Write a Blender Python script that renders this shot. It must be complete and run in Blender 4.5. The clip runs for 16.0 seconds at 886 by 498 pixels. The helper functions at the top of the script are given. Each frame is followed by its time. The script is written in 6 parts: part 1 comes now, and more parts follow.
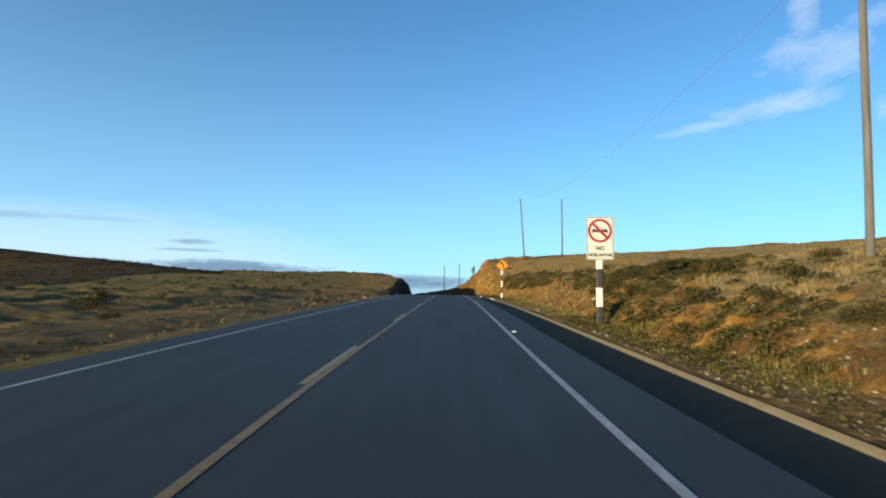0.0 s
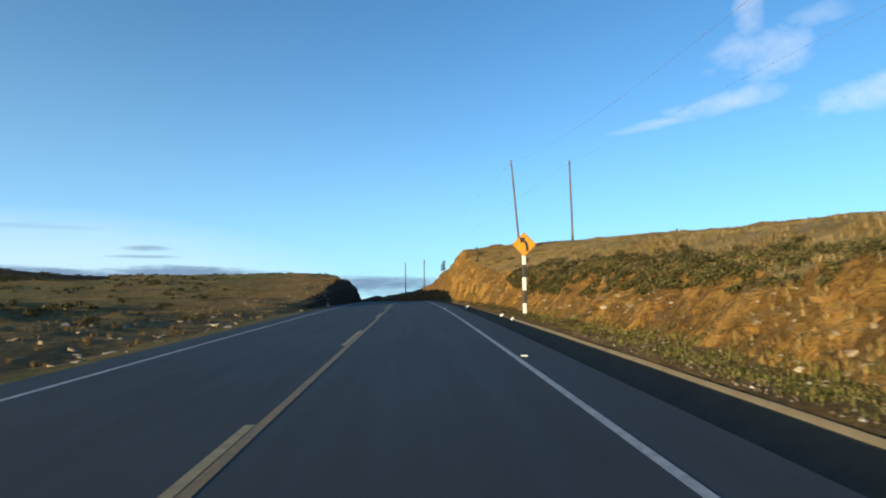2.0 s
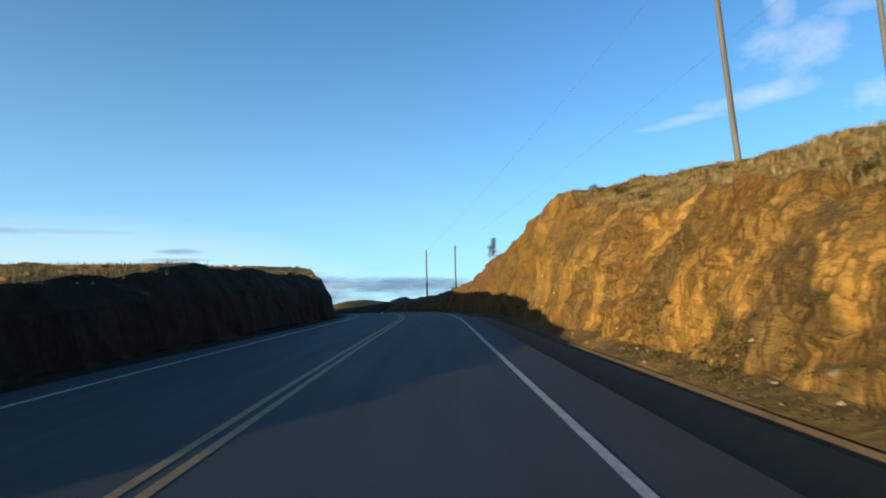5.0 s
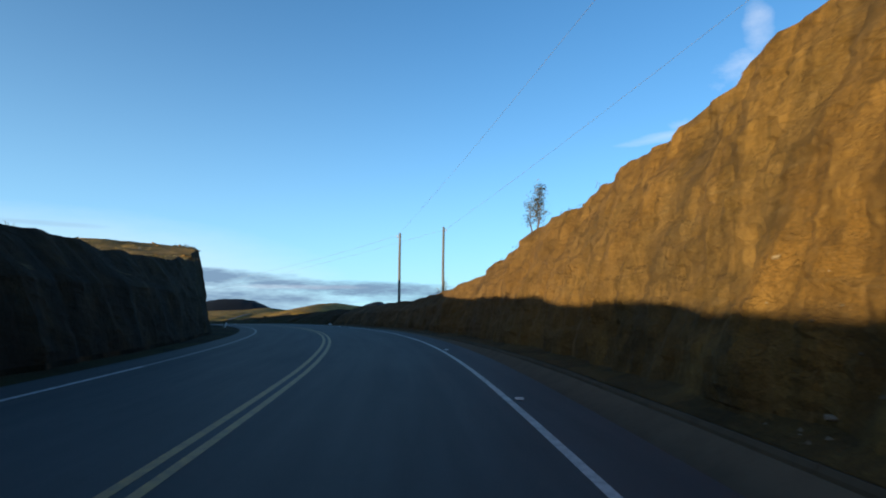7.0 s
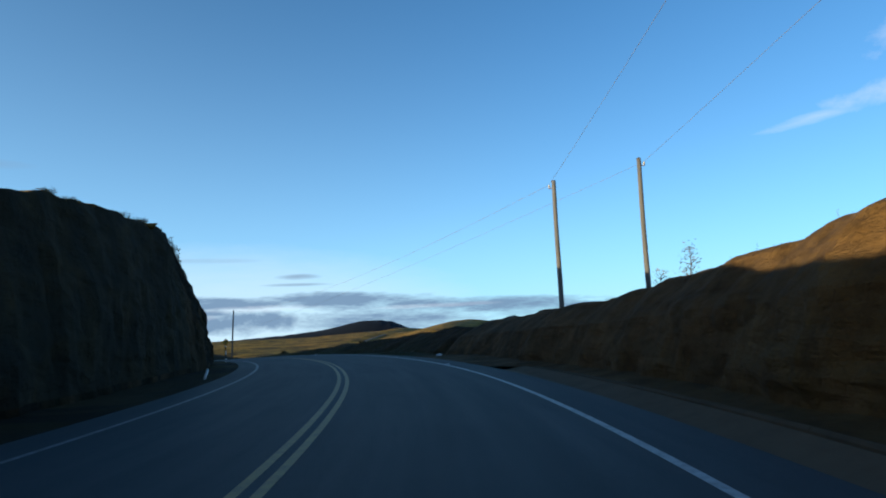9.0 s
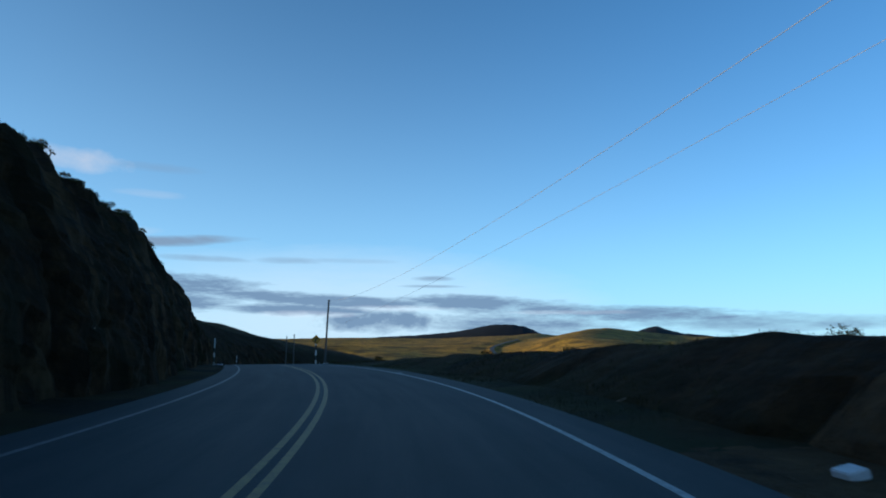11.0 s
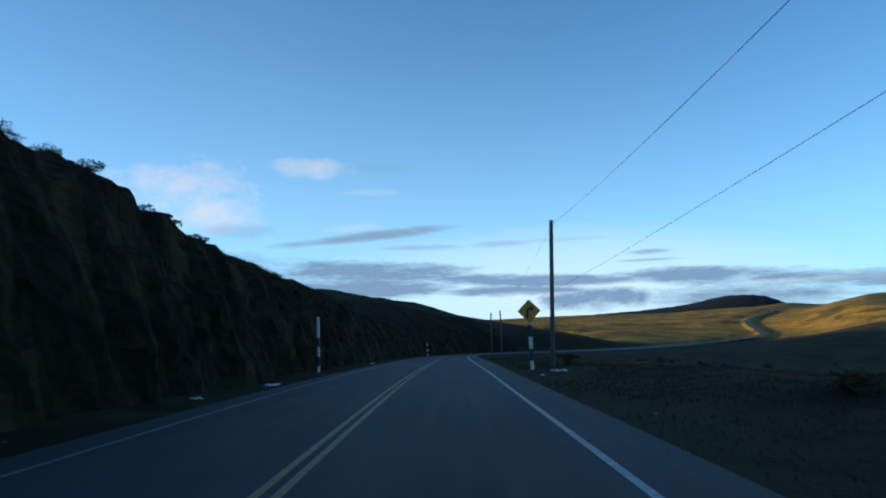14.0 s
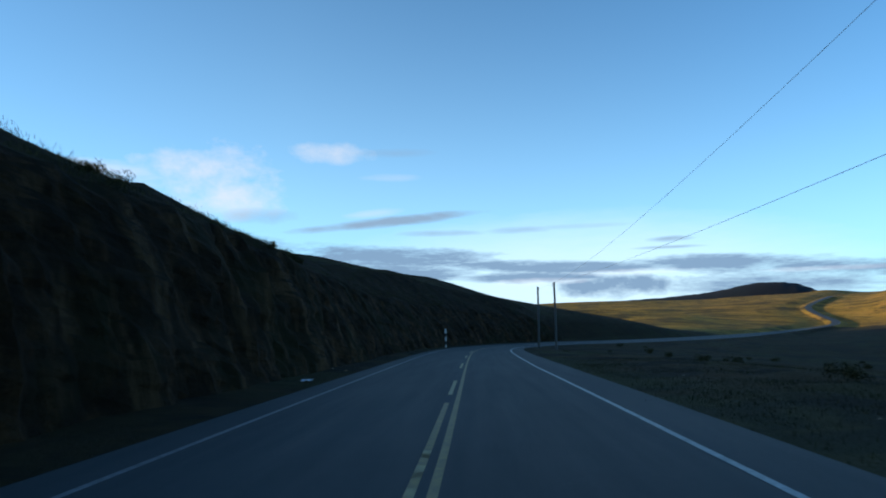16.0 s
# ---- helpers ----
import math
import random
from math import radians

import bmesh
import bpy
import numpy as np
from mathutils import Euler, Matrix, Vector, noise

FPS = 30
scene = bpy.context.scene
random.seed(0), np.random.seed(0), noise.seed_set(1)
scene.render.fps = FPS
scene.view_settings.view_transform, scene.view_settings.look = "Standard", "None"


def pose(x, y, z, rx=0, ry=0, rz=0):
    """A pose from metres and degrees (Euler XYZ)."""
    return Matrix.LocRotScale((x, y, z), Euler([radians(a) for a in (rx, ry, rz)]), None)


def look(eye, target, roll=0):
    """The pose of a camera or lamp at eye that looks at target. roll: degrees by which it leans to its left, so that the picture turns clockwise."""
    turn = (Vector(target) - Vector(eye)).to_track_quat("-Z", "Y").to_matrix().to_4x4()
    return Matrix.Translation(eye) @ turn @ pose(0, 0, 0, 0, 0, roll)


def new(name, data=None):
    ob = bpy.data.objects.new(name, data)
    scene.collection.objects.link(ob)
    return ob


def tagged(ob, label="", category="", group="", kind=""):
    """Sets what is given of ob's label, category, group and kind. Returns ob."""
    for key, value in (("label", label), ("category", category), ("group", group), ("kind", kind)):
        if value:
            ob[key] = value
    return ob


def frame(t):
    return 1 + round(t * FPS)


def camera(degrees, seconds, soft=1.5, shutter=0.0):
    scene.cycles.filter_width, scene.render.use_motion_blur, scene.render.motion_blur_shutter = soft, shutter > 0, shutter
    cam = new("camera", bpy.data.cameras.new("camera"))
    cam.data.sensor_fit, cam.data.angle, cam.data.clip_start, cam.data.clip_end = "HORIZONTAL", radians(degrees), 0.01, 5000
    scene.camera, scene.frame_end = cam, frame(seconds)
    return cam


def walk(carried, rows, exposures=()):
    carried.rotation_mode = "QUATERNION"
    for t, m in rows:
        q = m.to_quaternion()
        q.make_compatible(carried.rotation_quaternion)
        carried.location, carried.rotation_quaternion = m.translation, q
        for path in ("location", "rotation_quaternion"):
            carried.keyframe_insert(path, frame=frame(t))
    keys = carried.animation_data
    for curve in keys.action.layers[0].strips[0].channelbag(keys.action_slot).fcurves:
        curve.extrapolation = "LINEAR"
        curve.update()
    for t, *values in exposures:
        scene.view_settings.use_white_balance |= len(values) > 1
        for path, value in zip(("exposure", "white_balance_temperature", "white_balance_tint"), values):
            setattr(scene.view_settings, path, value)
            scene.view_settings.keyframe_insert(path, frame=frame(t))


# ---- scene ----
cam = camera(70.36, 16.0, 1.9, 0.12)
PATH = [
    (0.00, pose(1.818, 0.000, 1.328, 94.74, -0.60, -0.28)),
    (0.30, pose(1.739, 4.594, 1.502, 94.01, -1.29, -0.10)),
    (0.40, pose(1.718, 6.128, 1.559, 93.10, -1.47, 1.98)),
    (0.50, pose(1.711, 7.669, 1.612, 92.73, -1.48, 1.41)),
    (0.60, pose(1.728, 9.221, 1.660, 92.89, -1.24, 0.51)),
    (0.80, pose(1.769, 12.327, 1.753, 91.89, -0.67, -2.53)),
    (0.90, pose(1.790, 13.881, 1.801, 91.97, -0.38, -3.80)),
    (1.00, pose(1.809, 15.434, 1.849, 92.85, -0.07, -3.78)),
    (1.10, pose(1.817, 16.984, 1.904, 92.94, 0.25, -2.78)),
    (1.20, pose(1.824, 18.532, 1.959, 92.55, 0.56, -2.71)),
    (1.30, pose(1.831, 20.080, 2.016, 92.82, 0.87, -3.15)),
    (1.50, pose(1.866, 23.168, 2.120, 94.83, 1.32, -3.45)),
    (1.60, pose(1.915, 24.705, 2.158, 94.67, 1.32, -3.50)),
    (1.70, pose(1.972, 26.241, 2.193, 94.96, 1.27, -3.49)),
    (2.00, pose(2.147, 30.848, 2.298, 94.72, 1.10, -3.68)),
    (2.10, pose(2.203, 32.390, 2.340, 94.54, 1.17, -3.65)),
    (2.30, pose(2.316, 35.479, 2.434, 96.24, 1.42, -4.03)),
    (2.50, pose(2.423, 38.567, 2.528, 96.14, 1.59, -3.78)),
    (2.70, pose(2.513, 41.644, 2.620, 95.50, 1.39, -4.33)),
    (2.80, pose(2.557, 43.179, 2.665, 94.83, 1.27, -4.38)),
    (3.00, pose(2.646, 46.240, 2.749, 95.29, 1.03, -4.47)),
    (3.10, pose(2.698, 47.759, 2.784, 95.50, 0.99, -4.43)),
    (3.20, pose(2.751, 49.275, 2.817, 95.00, 0.99, -4.75)),
    (3.50, pose(2.907, 53.824, 2.918, 95.43, 1.00, -4.68)),
    (3.70, pose(2.980, 56.881, 3.001, 95.38, 1.13, -4.64)),
    (3.80, pose(3.011, 58.414, 3.044, 94.74, 1.21, -4.72)),
    (4.00, pose(3.072, 61.488, 3.120, 95.06, 1.39, -3.99)),
    (4.10, pose(3.103, 63.033, 3.145, 94.78, 1.47, -3.82)),
    (4.30, pose(3.165, 66.127, 3.186, 94.78, 1.64, -2.65)),
    (4.40, pose(3.195, 67.670, 3.206, 94.55, 1.72, -2.26)),
    (4.50, pose(3.221, 69.191, 3.225, 95.14, 1.77, -1.58)),
    (4.70, pose(3.245, 72.050, 3.258, 94.82, 1.64, -0.95)),
    (6.80, pose(3.430, 101.622, 3.588, 95.02, -0.26, -4.17)),
    (7.00, pose(3.429, 104.419, 3.615, 95.39, -0.44, -3.40)),
    (7.30, pose(3.279, 108.469, 3.623, 95.30, -0.75, -1.94)),
    (7.40, pose(3.224, 109.813, 3.624, 94.76, -0.85, -1.77)),
    (7.50, pose(3.163, 111.148, 3.624, 95.14, -0.89, -1.49)),
    (7.70, pose(3.022, 113.792, 3.618, 95.25, -0.87, -0.76)),
    (7.80, pose(2.951, 115.112, 3.614, 95.11, -0.85, -0.09)),
    (7.90, pose(2.881, 116.432, 3.611, 95.52, -0.81, 0.82)),
    (8.00, pose(2.813, 117.749, 3.609, 95.38, -0.63, 1.56)),
    (8.20, pose(2.697, 120.369, 3.611, 96.25, 0.55, 3.49)),
    (10.30, pose(-1.528, 145.262, 3.541, 96.54, -0.22, 15.59)),
    (10.50, pose(-2.333, 147.797, 3.533, 96.46, -0.37, 17.44)),
    (11.00, pose(-4.711, 154.060, 3.433, 97.52, -0.34, 20.71)),
    (11.50, pose(-7.429, 160.333, 3.373, 97.63, -0.28, 24.00)),
    (12.00, pose(-10.659, 166.517, 3.249, 97.57, 0.38, 27.23)),
    (12.50, pose(-14.283, 172.628, 3.066, 97.31, 0.10, 30.20)),
    (13.00, pose(-18.256, 178.639, 2.944, 96.97, 0.83, 33.77)),
    (13.50, pose(-22.643, 184.562, 2.721, 96.57, 1.54, 36.84)),
    (14.00, pose(-27.334, 190.500, 2.483, 95.92, 1.92, 40.01)),
    (14.50, pose(-32.421, 196.272, 2.179, 95.64, 2.21, 42.05)),
    (15.00, pose(-37.556, 202.073, 1.899, 94.97, 2.27, 42.29)),
    (15.50, pose(-42.621, 207.799, 1.467, 94.80, 2.01, 41.41)),
    (16.00, pose(-47.709, 213.535, 1.178, 94.68, 1.40, 41.68)),
]

# exposure of the camera is set in the call of walk()
EXPO = [(0.0, 0.9, 6500, 10), (8.2, 0.88, 6400, 10), (10.3, 0.72, 6080, 10), (12.5, 0.72, 6080, 10), (14.5, 0.95, 6200, 10), (16.0, 1.05, 6350, 10)]
walk(cam, PATH, EXPO)

# ---------------------------------------------------------------- the road's line
# stations along the centre line, curvature (1/km, left positive) and grade (%)
KS = [-40, 0, 20, 40, 60, 75, 90, 105, 120, 135, 150, 165, 180, 195, 210, 225, 240, 260, 280, 290, 322, 334, 460, 470, 494, 504, 520, 530, 560, 570, 720]
KC = [0, -2.34, .13, .13, .57, .16, -.65, .77, 6.97, 10.31, 10.64, 9.89, 6.91, 2.14, -.82, -.78, .18, -.2, -3.0, -15.87, -15.87, 0, 0, 12.7, 12.7, 0, 0, -7.7, -7.7, 0, 0]
KG = [3.78, 3.48, 3.17, 2.62, 2.22, 1.58, .94, .66, .09, -.6, -1.12, -1.64, -2.57, -3.59, -4.45, -5.0, -5.4, -5.56, -5.6, -5.6, -5.0, -4.8, -.56, .74, 3.9, 5.2, 7.2, 6.8, 5.5, 4.5, 1.0]
SS = np.arange(-40, 701, 1.0)


def integrate(values, at_zero):
    out = np.concatenate([[0], np.cumsum((values[1:] + values[:-1]) / 2)])
    return out - out[at_zero]


I0 = 40
RH = integrate(np.interp(SS, KS, np.array(KC) / 1000), I0)
HM = (RH[1:] + RH[:-1]) / 2
RX = np.concatenate([[0], np.cumsum(-np.sin(HM))])
RY = np.concatenate([[0], np.cumsum(np.cos(HM))])
RX, RY = RX - RX[I0], RY - RY[I0]
RZ = integrate(np.interp(SS, KS, np.array(KG) / 100), I0)


def place(s, d, z=0.0):
    """World points from station, offset to the right and height over the road (arrays or numbers)."""
    h = np.interp(s, SS, RH)
    return np.stack(np.broadcast_arrays(np.interp(s, SS, RX) + d * np.cos(h), np.interp(s, SS, RY) + d * np.sin(h), np.interp(s, SS, RZ) + z), -1)


def heading(s):
    return float(np.interp(s, SS, RH))


# ---------------------------------------------------------------- numpy noise
def hash01(ix, iy, seed):
    v = np.sin(ix * 127.1 + iy * 311.7 + seed * 74.7) * 43758.5453
    return v - np.floor(v)


def vnoise(x, y, seed=0):
    ix, iy = np.floor(x), np.floor(y)
    fx, fy = x - ix, y - iy
    fx, fy = fx * fx * (3 - 2 * fx), fy * fy * (3 - 2 * fy)
    a, b = hash01(ix, iy, seed), hash01(ix + 1, iy, seed)
    c, d = hash01(ix, iy + 1, seed), hash01(ix + 1, iy + 1, seed)
    return (a + (b - a) * fx) * (1 - fy) + (c + (d - c) * fx) * fy - 0.5


def fbm(x, y, seed=0, octaves=4, gain=0.5):
    out, amp = 0, 1.0
    for o in range(octaves):
        out = out + amp * vnoise(x * 2 ** o, y * 2 ** o, seed + o * 17)
        amp *= gain
    return out


def smooth(a, b, x):
    u = np.clip((x - a) / (b - a), 0, 1)
    return u * u * (3 - 2 * u)


# ---------------------------------------------------------------- sun and sky
SUN_AZ = math.atan2(-0.743, -0.669)
SUN_EL = radians(4.3)
SUN_DIR = Vector((math.sin(SUN_AZ) * math.cos(SUN_EL), math.cos(SUN_AZ) * math.cos(SUN_EL), math.sin(SUN_EL)))
sun = new("sun", bpy.data.lights.new("sun", "SUN"))
sun.data.energy, sun.data.angle, sun.data.color = 4.9, radians(0.5), (1.0, 0.82, 0.50)
sun.matrix_world = look(SUN_DIR * 300, (0, 0, 0))

world = bpy.data.worlds.new("sky")
scene.world = world
world.use_nodes = True
WN, WL = world.node_tree.nodes, world.node_tree.links
WN.clear()


def wmath(op, a, b=None, c=None, clamp=False):
    n = WN.new("ShaderNodeMath")
    n.operation, n.use_clamp = op, clamp
    for i, v in enumerate((a, b, c)):
        if v is None:
            continue
        if isinstance(v, (int, float)):
            n.inputs[i].default_value = v
        else:
            WL.new(v, n.inputs[i])
    return n.outputs[0]


sky = WN.new("ShaderNodeTexSky")
sky.sky_type = "NISHITA"
sky.sun_disc = False
sky.sun_elevation, sky.sun_rotation = SUN_EL, SUN_AZ % (2 * math.pi)
sky.altitude, sky.air_density, sky.dust_density, sky.ozone_density = 3500, 1.0, 0.0, 2.5
coords = WN.new("ShaderNodeTexCoord")
sep = WN.new("ShaderNodeSeparateXYZ")
WL.new(coords.outputs["Generated"], sep.inputs[0])
AZ = wmath("MULTIPLY", wmath("ARCTAN2", wmath("MULTIPLY", sep.outputs[0], -1), sep.outputs[1]), 57.2958)
EL = wmath("MULTIPLY", wmath("ARCSINE", sep.outputs[2]), 57.2958)


def cloud_noise(scale_az, scale_el, detail, seed, rough=0.55):
    comb = WN.new("ShaderNodeCombineXYZ")
    WL.new(wmath("MULTIPLY", AZ, scale_az), comb.inputs[0])
    WL.new(wmath("MULTIPLY", EL, scale_el), comb.inputs[1])
    comb.inputs[2].default_value = seed
    n = WN.new("ShaderNodeTexNoise")
    n.inputs["Scale"].default_value, n.inputs["Detail"].default_value, n.inputs["Roughness"].default_value = 1.0, detail, rough
    WL.new(comb.outputs[0], n.inputs["Vector"])
    return wmath("SUBTRACT", n.outputs["Fac"], 0.5)


def blob(az, el, half_az, half_el, noise_out, tilt=0.0, ragged=2.2, soft=0.9):
    """A cloud: an ellipse of the sky, frayed by noise, from 0 to 1."""
    da = wmath("SUBTRACT", AZ, az)
    de = wmath("SUBTRACT", wmath("SUBTRACT", EL, el), wmath("MULTIPLY", da, tilt))
    qa, qe = wmath("DIVIDE", da, half_az), wmath("DIVIDE", de, half_el)
    r = wmath("ADD", wmath("MULTIPLY", qa, qa), wmath("MULTIPLY", qe, qe))
    v = wmath("ADD", wmath("SUBTRACT", 1.0, r), wmath("MULTIPLY", noise_out, ragged))
    return wmath("DIVIDE", v, soft, clamp=True)


def add_up(parts):
    out = parts[0]
    for p in parts[1:]:
        out = wmath("MAXIMUM", out, p)
    return out


PUFF = cloud_noise(0.34, 0.52, 7, 3.1, 0.62)
WISP = cloud_noise(0.16, 0.80, 7, 8.7, 0.62)
BAND = cloud_noise(0.19, 1.05, 8, 1.9, 0.72)
# sunlit white clouds
white_parts = [
    blob(-31.5, 19.2, 4.2, 2.2, PUFF, 0.05, 3.4, 3.0), blob(-30.8, 22.6, 1.3, 3.0, PUFF, 0.2, 2.4, 3.0),
    blob(-36.0, 21.4, 2.6, 0.9, PUFF, 0.0, 2.8, 3.2), blob(-22.6, 14.7, 4.2, 0.5, WISP, -0.10, 2.6, 2.6),
    blob(-28.8, 15.9, 5.2, 1.0, PUFF, -0.10, 3.6, 3.0), blob(-39.5, 15.0, 5.2, 1.4, PUFF, -0.10, 2.8, 2.4),
    blob(25.0, 2.1, 6.0, 0.35, PUFF, 0.0, 3.0, 3.0), blob(33.0, 1.5, 5.0, 0.35, PUFF, 0.0, 3.0, 2.6), blob(9.0, 1.8, 6.0, 0.25, WISP, 0.0, 3.0, 3.0),
]
# low sunlit clouds over the hill, warm on their lit sides
warm_parts = [
    blob(62.5, 11.3, 6.2, 2.5, PUFF, -0.10, 3.4, 2.0), blob(60.0, 9.2, 4.6, 2.2, PUFF, 0.0, 3.0, 2.0),
    blob(70.0, 10.8, 7.5, 1.4, WISP, -0.03, 2.8, 2.0), blob(51.6, 13.3, 4.0, 1.1, PUFF, 0.0, 2.6, 2.2),
    blob(46.4, 11.2, 3.0, 0.4, WISP, 0.0, 2.6, 5.5), blob(47.8, 8.0, 3.0, 0.4, WISP, -0.10, 2.6, 4.0),
]
# grey, flat clouds
grey_parts = [
    blob(46.2, 7.25, 9.2, 0.52, WISP, -0.09, 2.0, 0.9), blob(42.0, 6.1, 4.6, 0.34, WISP, 0.0, 2.2, 1.6),
    blob(46.0, 13.4, 4.2, 0.45, WISP, 0.0, 2.6, 3.4), blob(58.0, 7.7, 3.6, 0.8, PUFF, 0.0, 2.6, 2.4),
    blob(21.4, 4.8, 2.1, 0.28, WISP, 0.0, 2.2, 1.2), blob(29.5, 6.3, 5.0, 0.25, WISP, 0.0, 2.2, 3.6),
    blob(34.5, 6.2, 3.4, 0.35, WISP, 0.0, 2.2, 2.0), blob(21.6, 4.1, 3.2, 0.16, WISP, 0.0, 2.0, 1.6),
]
# the low deck along the horizon: long flat bars, and banked heads below them
deck_parts = [
    blob(47.0, 4.1, 11.0, 1.09, BAND, 0.03, 2.8, 0.8), blob(31.0, 2.75, 13.0, 0.72, BAND, 0.03, 2.8, 0.8),
    blob(49.0, 2.5, 14.0, 1.09, BAND, 0.02, 2.6, 0.8), blob(18.0, 2.6, 9.0, 0.80, BAND, 0.02, 2.6, 0.8),
    blob(34.0, 1.9, 9.0, 0.58, BAND, 0.02, 2.6, 0.8), blob(6.0, 1.7, 15.0, 0.80, BAND, 0.02, 2.8, 0.9),
    blob(26.5, 0.9, 6.8, 1.15, PUFF, -0.02, 3.0, 0.9), blob(14.0, 0.7, 10.0, 1.30, BAND, 0.0, 2.6, 1.0),
    blob(-6.0, 0.9, 12.0, 0.87, BAND, 0.0, 2.6, 1.4), blob(62.0, 4.2, 12.0, 1.74, BAND, 0.0, 2.8, 1.0),
    blob(80.0, 3.0, 22.0, 2.32, BAND, 0.0, 2.8, 1.0),
]
WHITE, WARM, GREY, DECK = add_up(white_parts), add_up(warm_parts), add_up(grey_parts), add_up(deck_parts)
GLOW = blob(30.0, 1.0, 26.0, 7.0, BAND, 0.0, 0.5, 1.3)


def sky_mix(base, mask, colour, most):
    n = WN.new("ShaderNodeMix")
    n.data_type = "RGBA"
    WL.new(wmath("MULTIPLY", mask, most), n.inputs[0])
    WL.new(base, n.inputs[6])
    n.inputs[7].default_value = (*colour, 1)
    return n.outputs[2]


SKY_GAIN = 0.15
gain = WN.new("ShaderNodeMix")
gain.data_type, gain.blend_type = "RGBA", "MULTIPLY"
gain.inputs[0].default_value = 1.0
WL.new(sky.outputs[0], gain.inputs[6])
gain.inputs[7].default_value = (0.70, 1.11, 1.19, 1)
WEST = wmath("DIVIDE", wmath("ADD", AZ, 5.0), 60.0, clamp=True)
HAZE = wmath("POWER", 2.718, wmath("MULTIPLY", wmath("MAXIMUM", EL, 0.0), wmath("SUBTRACT", wmath("MULTIPLY", WEST, 0.035), 0.10)))
C00 = sky_mix(gain.outputs[2], HAZE, (1.92, 3.2, 4.15), 0.85)
# towards the low sun the sky keeps its own warm light
SUNWARD = wmath("ADD", wmath("MULTIPLY", sep.outputs[0], SUN_DIR.x), wmath("MULTIPLY", sep.outputs[1], SUN_DIR.y))
WARMTH = wmath("DIVIDE", wmath("SUBTRACT", SUNWARD, 0.60), 0.35, clamp=True)
warm_mix = WN.new("ShaderNodeMix")
warm_mix.data_type = "RGBA"
WL.new(WARMTH, warm_mix.inputs[0])
WL.new(C00, warm_mix.inputs[6])
WL.new(sky.outputs[0], warm_mix.inputs[7])
AUREOLE = wmath("MULTIPLY", wmath("MULTIPLY", WARMTH, WARMTH), wmath("POWER", 2.718, wmath("MULTIPLY", wmath("MAXIMUM", EL, 0.0), -0.045)))
C0 = sky_mix(warm_mix.outputs[2], AUREOLE, (10.0, 6.6, 3.6), 0.5)
CG = sky_mix(C0, GLOW, (3.0, 3.45, 3.8), 0.7)
C1 = sky_mix(CG, DECK, (0.75, 1.2, 1.78), 0.95)
CW = sky_mix(C1, WARM, (3.25, 3.0, 2.95), 0.78)
C2 = sky_mix(CW, GREY, (0.95, 1.35, 1.85), 0.92)
C3 = sky_mix(C2, WHITE, (3.7, 3.8, 4.1), 0.72)
# the thin air overhead is darker
ZENITH = wmath("MULTIPLY", wmath("DIVIDE", wmath("SUBTRACT", EL, 32.0), 50.0, clamp=True), 0.5)
C4 = sky_mix(C3, ZENITH, (0.06, 0.22, 0.75), 1.0)
bg = WN.new("ShaderNodeBackground")
bg.inputs["Strength"].default_value = SKY_GAIN
WL.new(C4, bg.inputs["Color"])
wout = WN.new("ShaderNodeOutputWorld")
WL.new(bg.outputs[0], wout.inputs["Surface"])


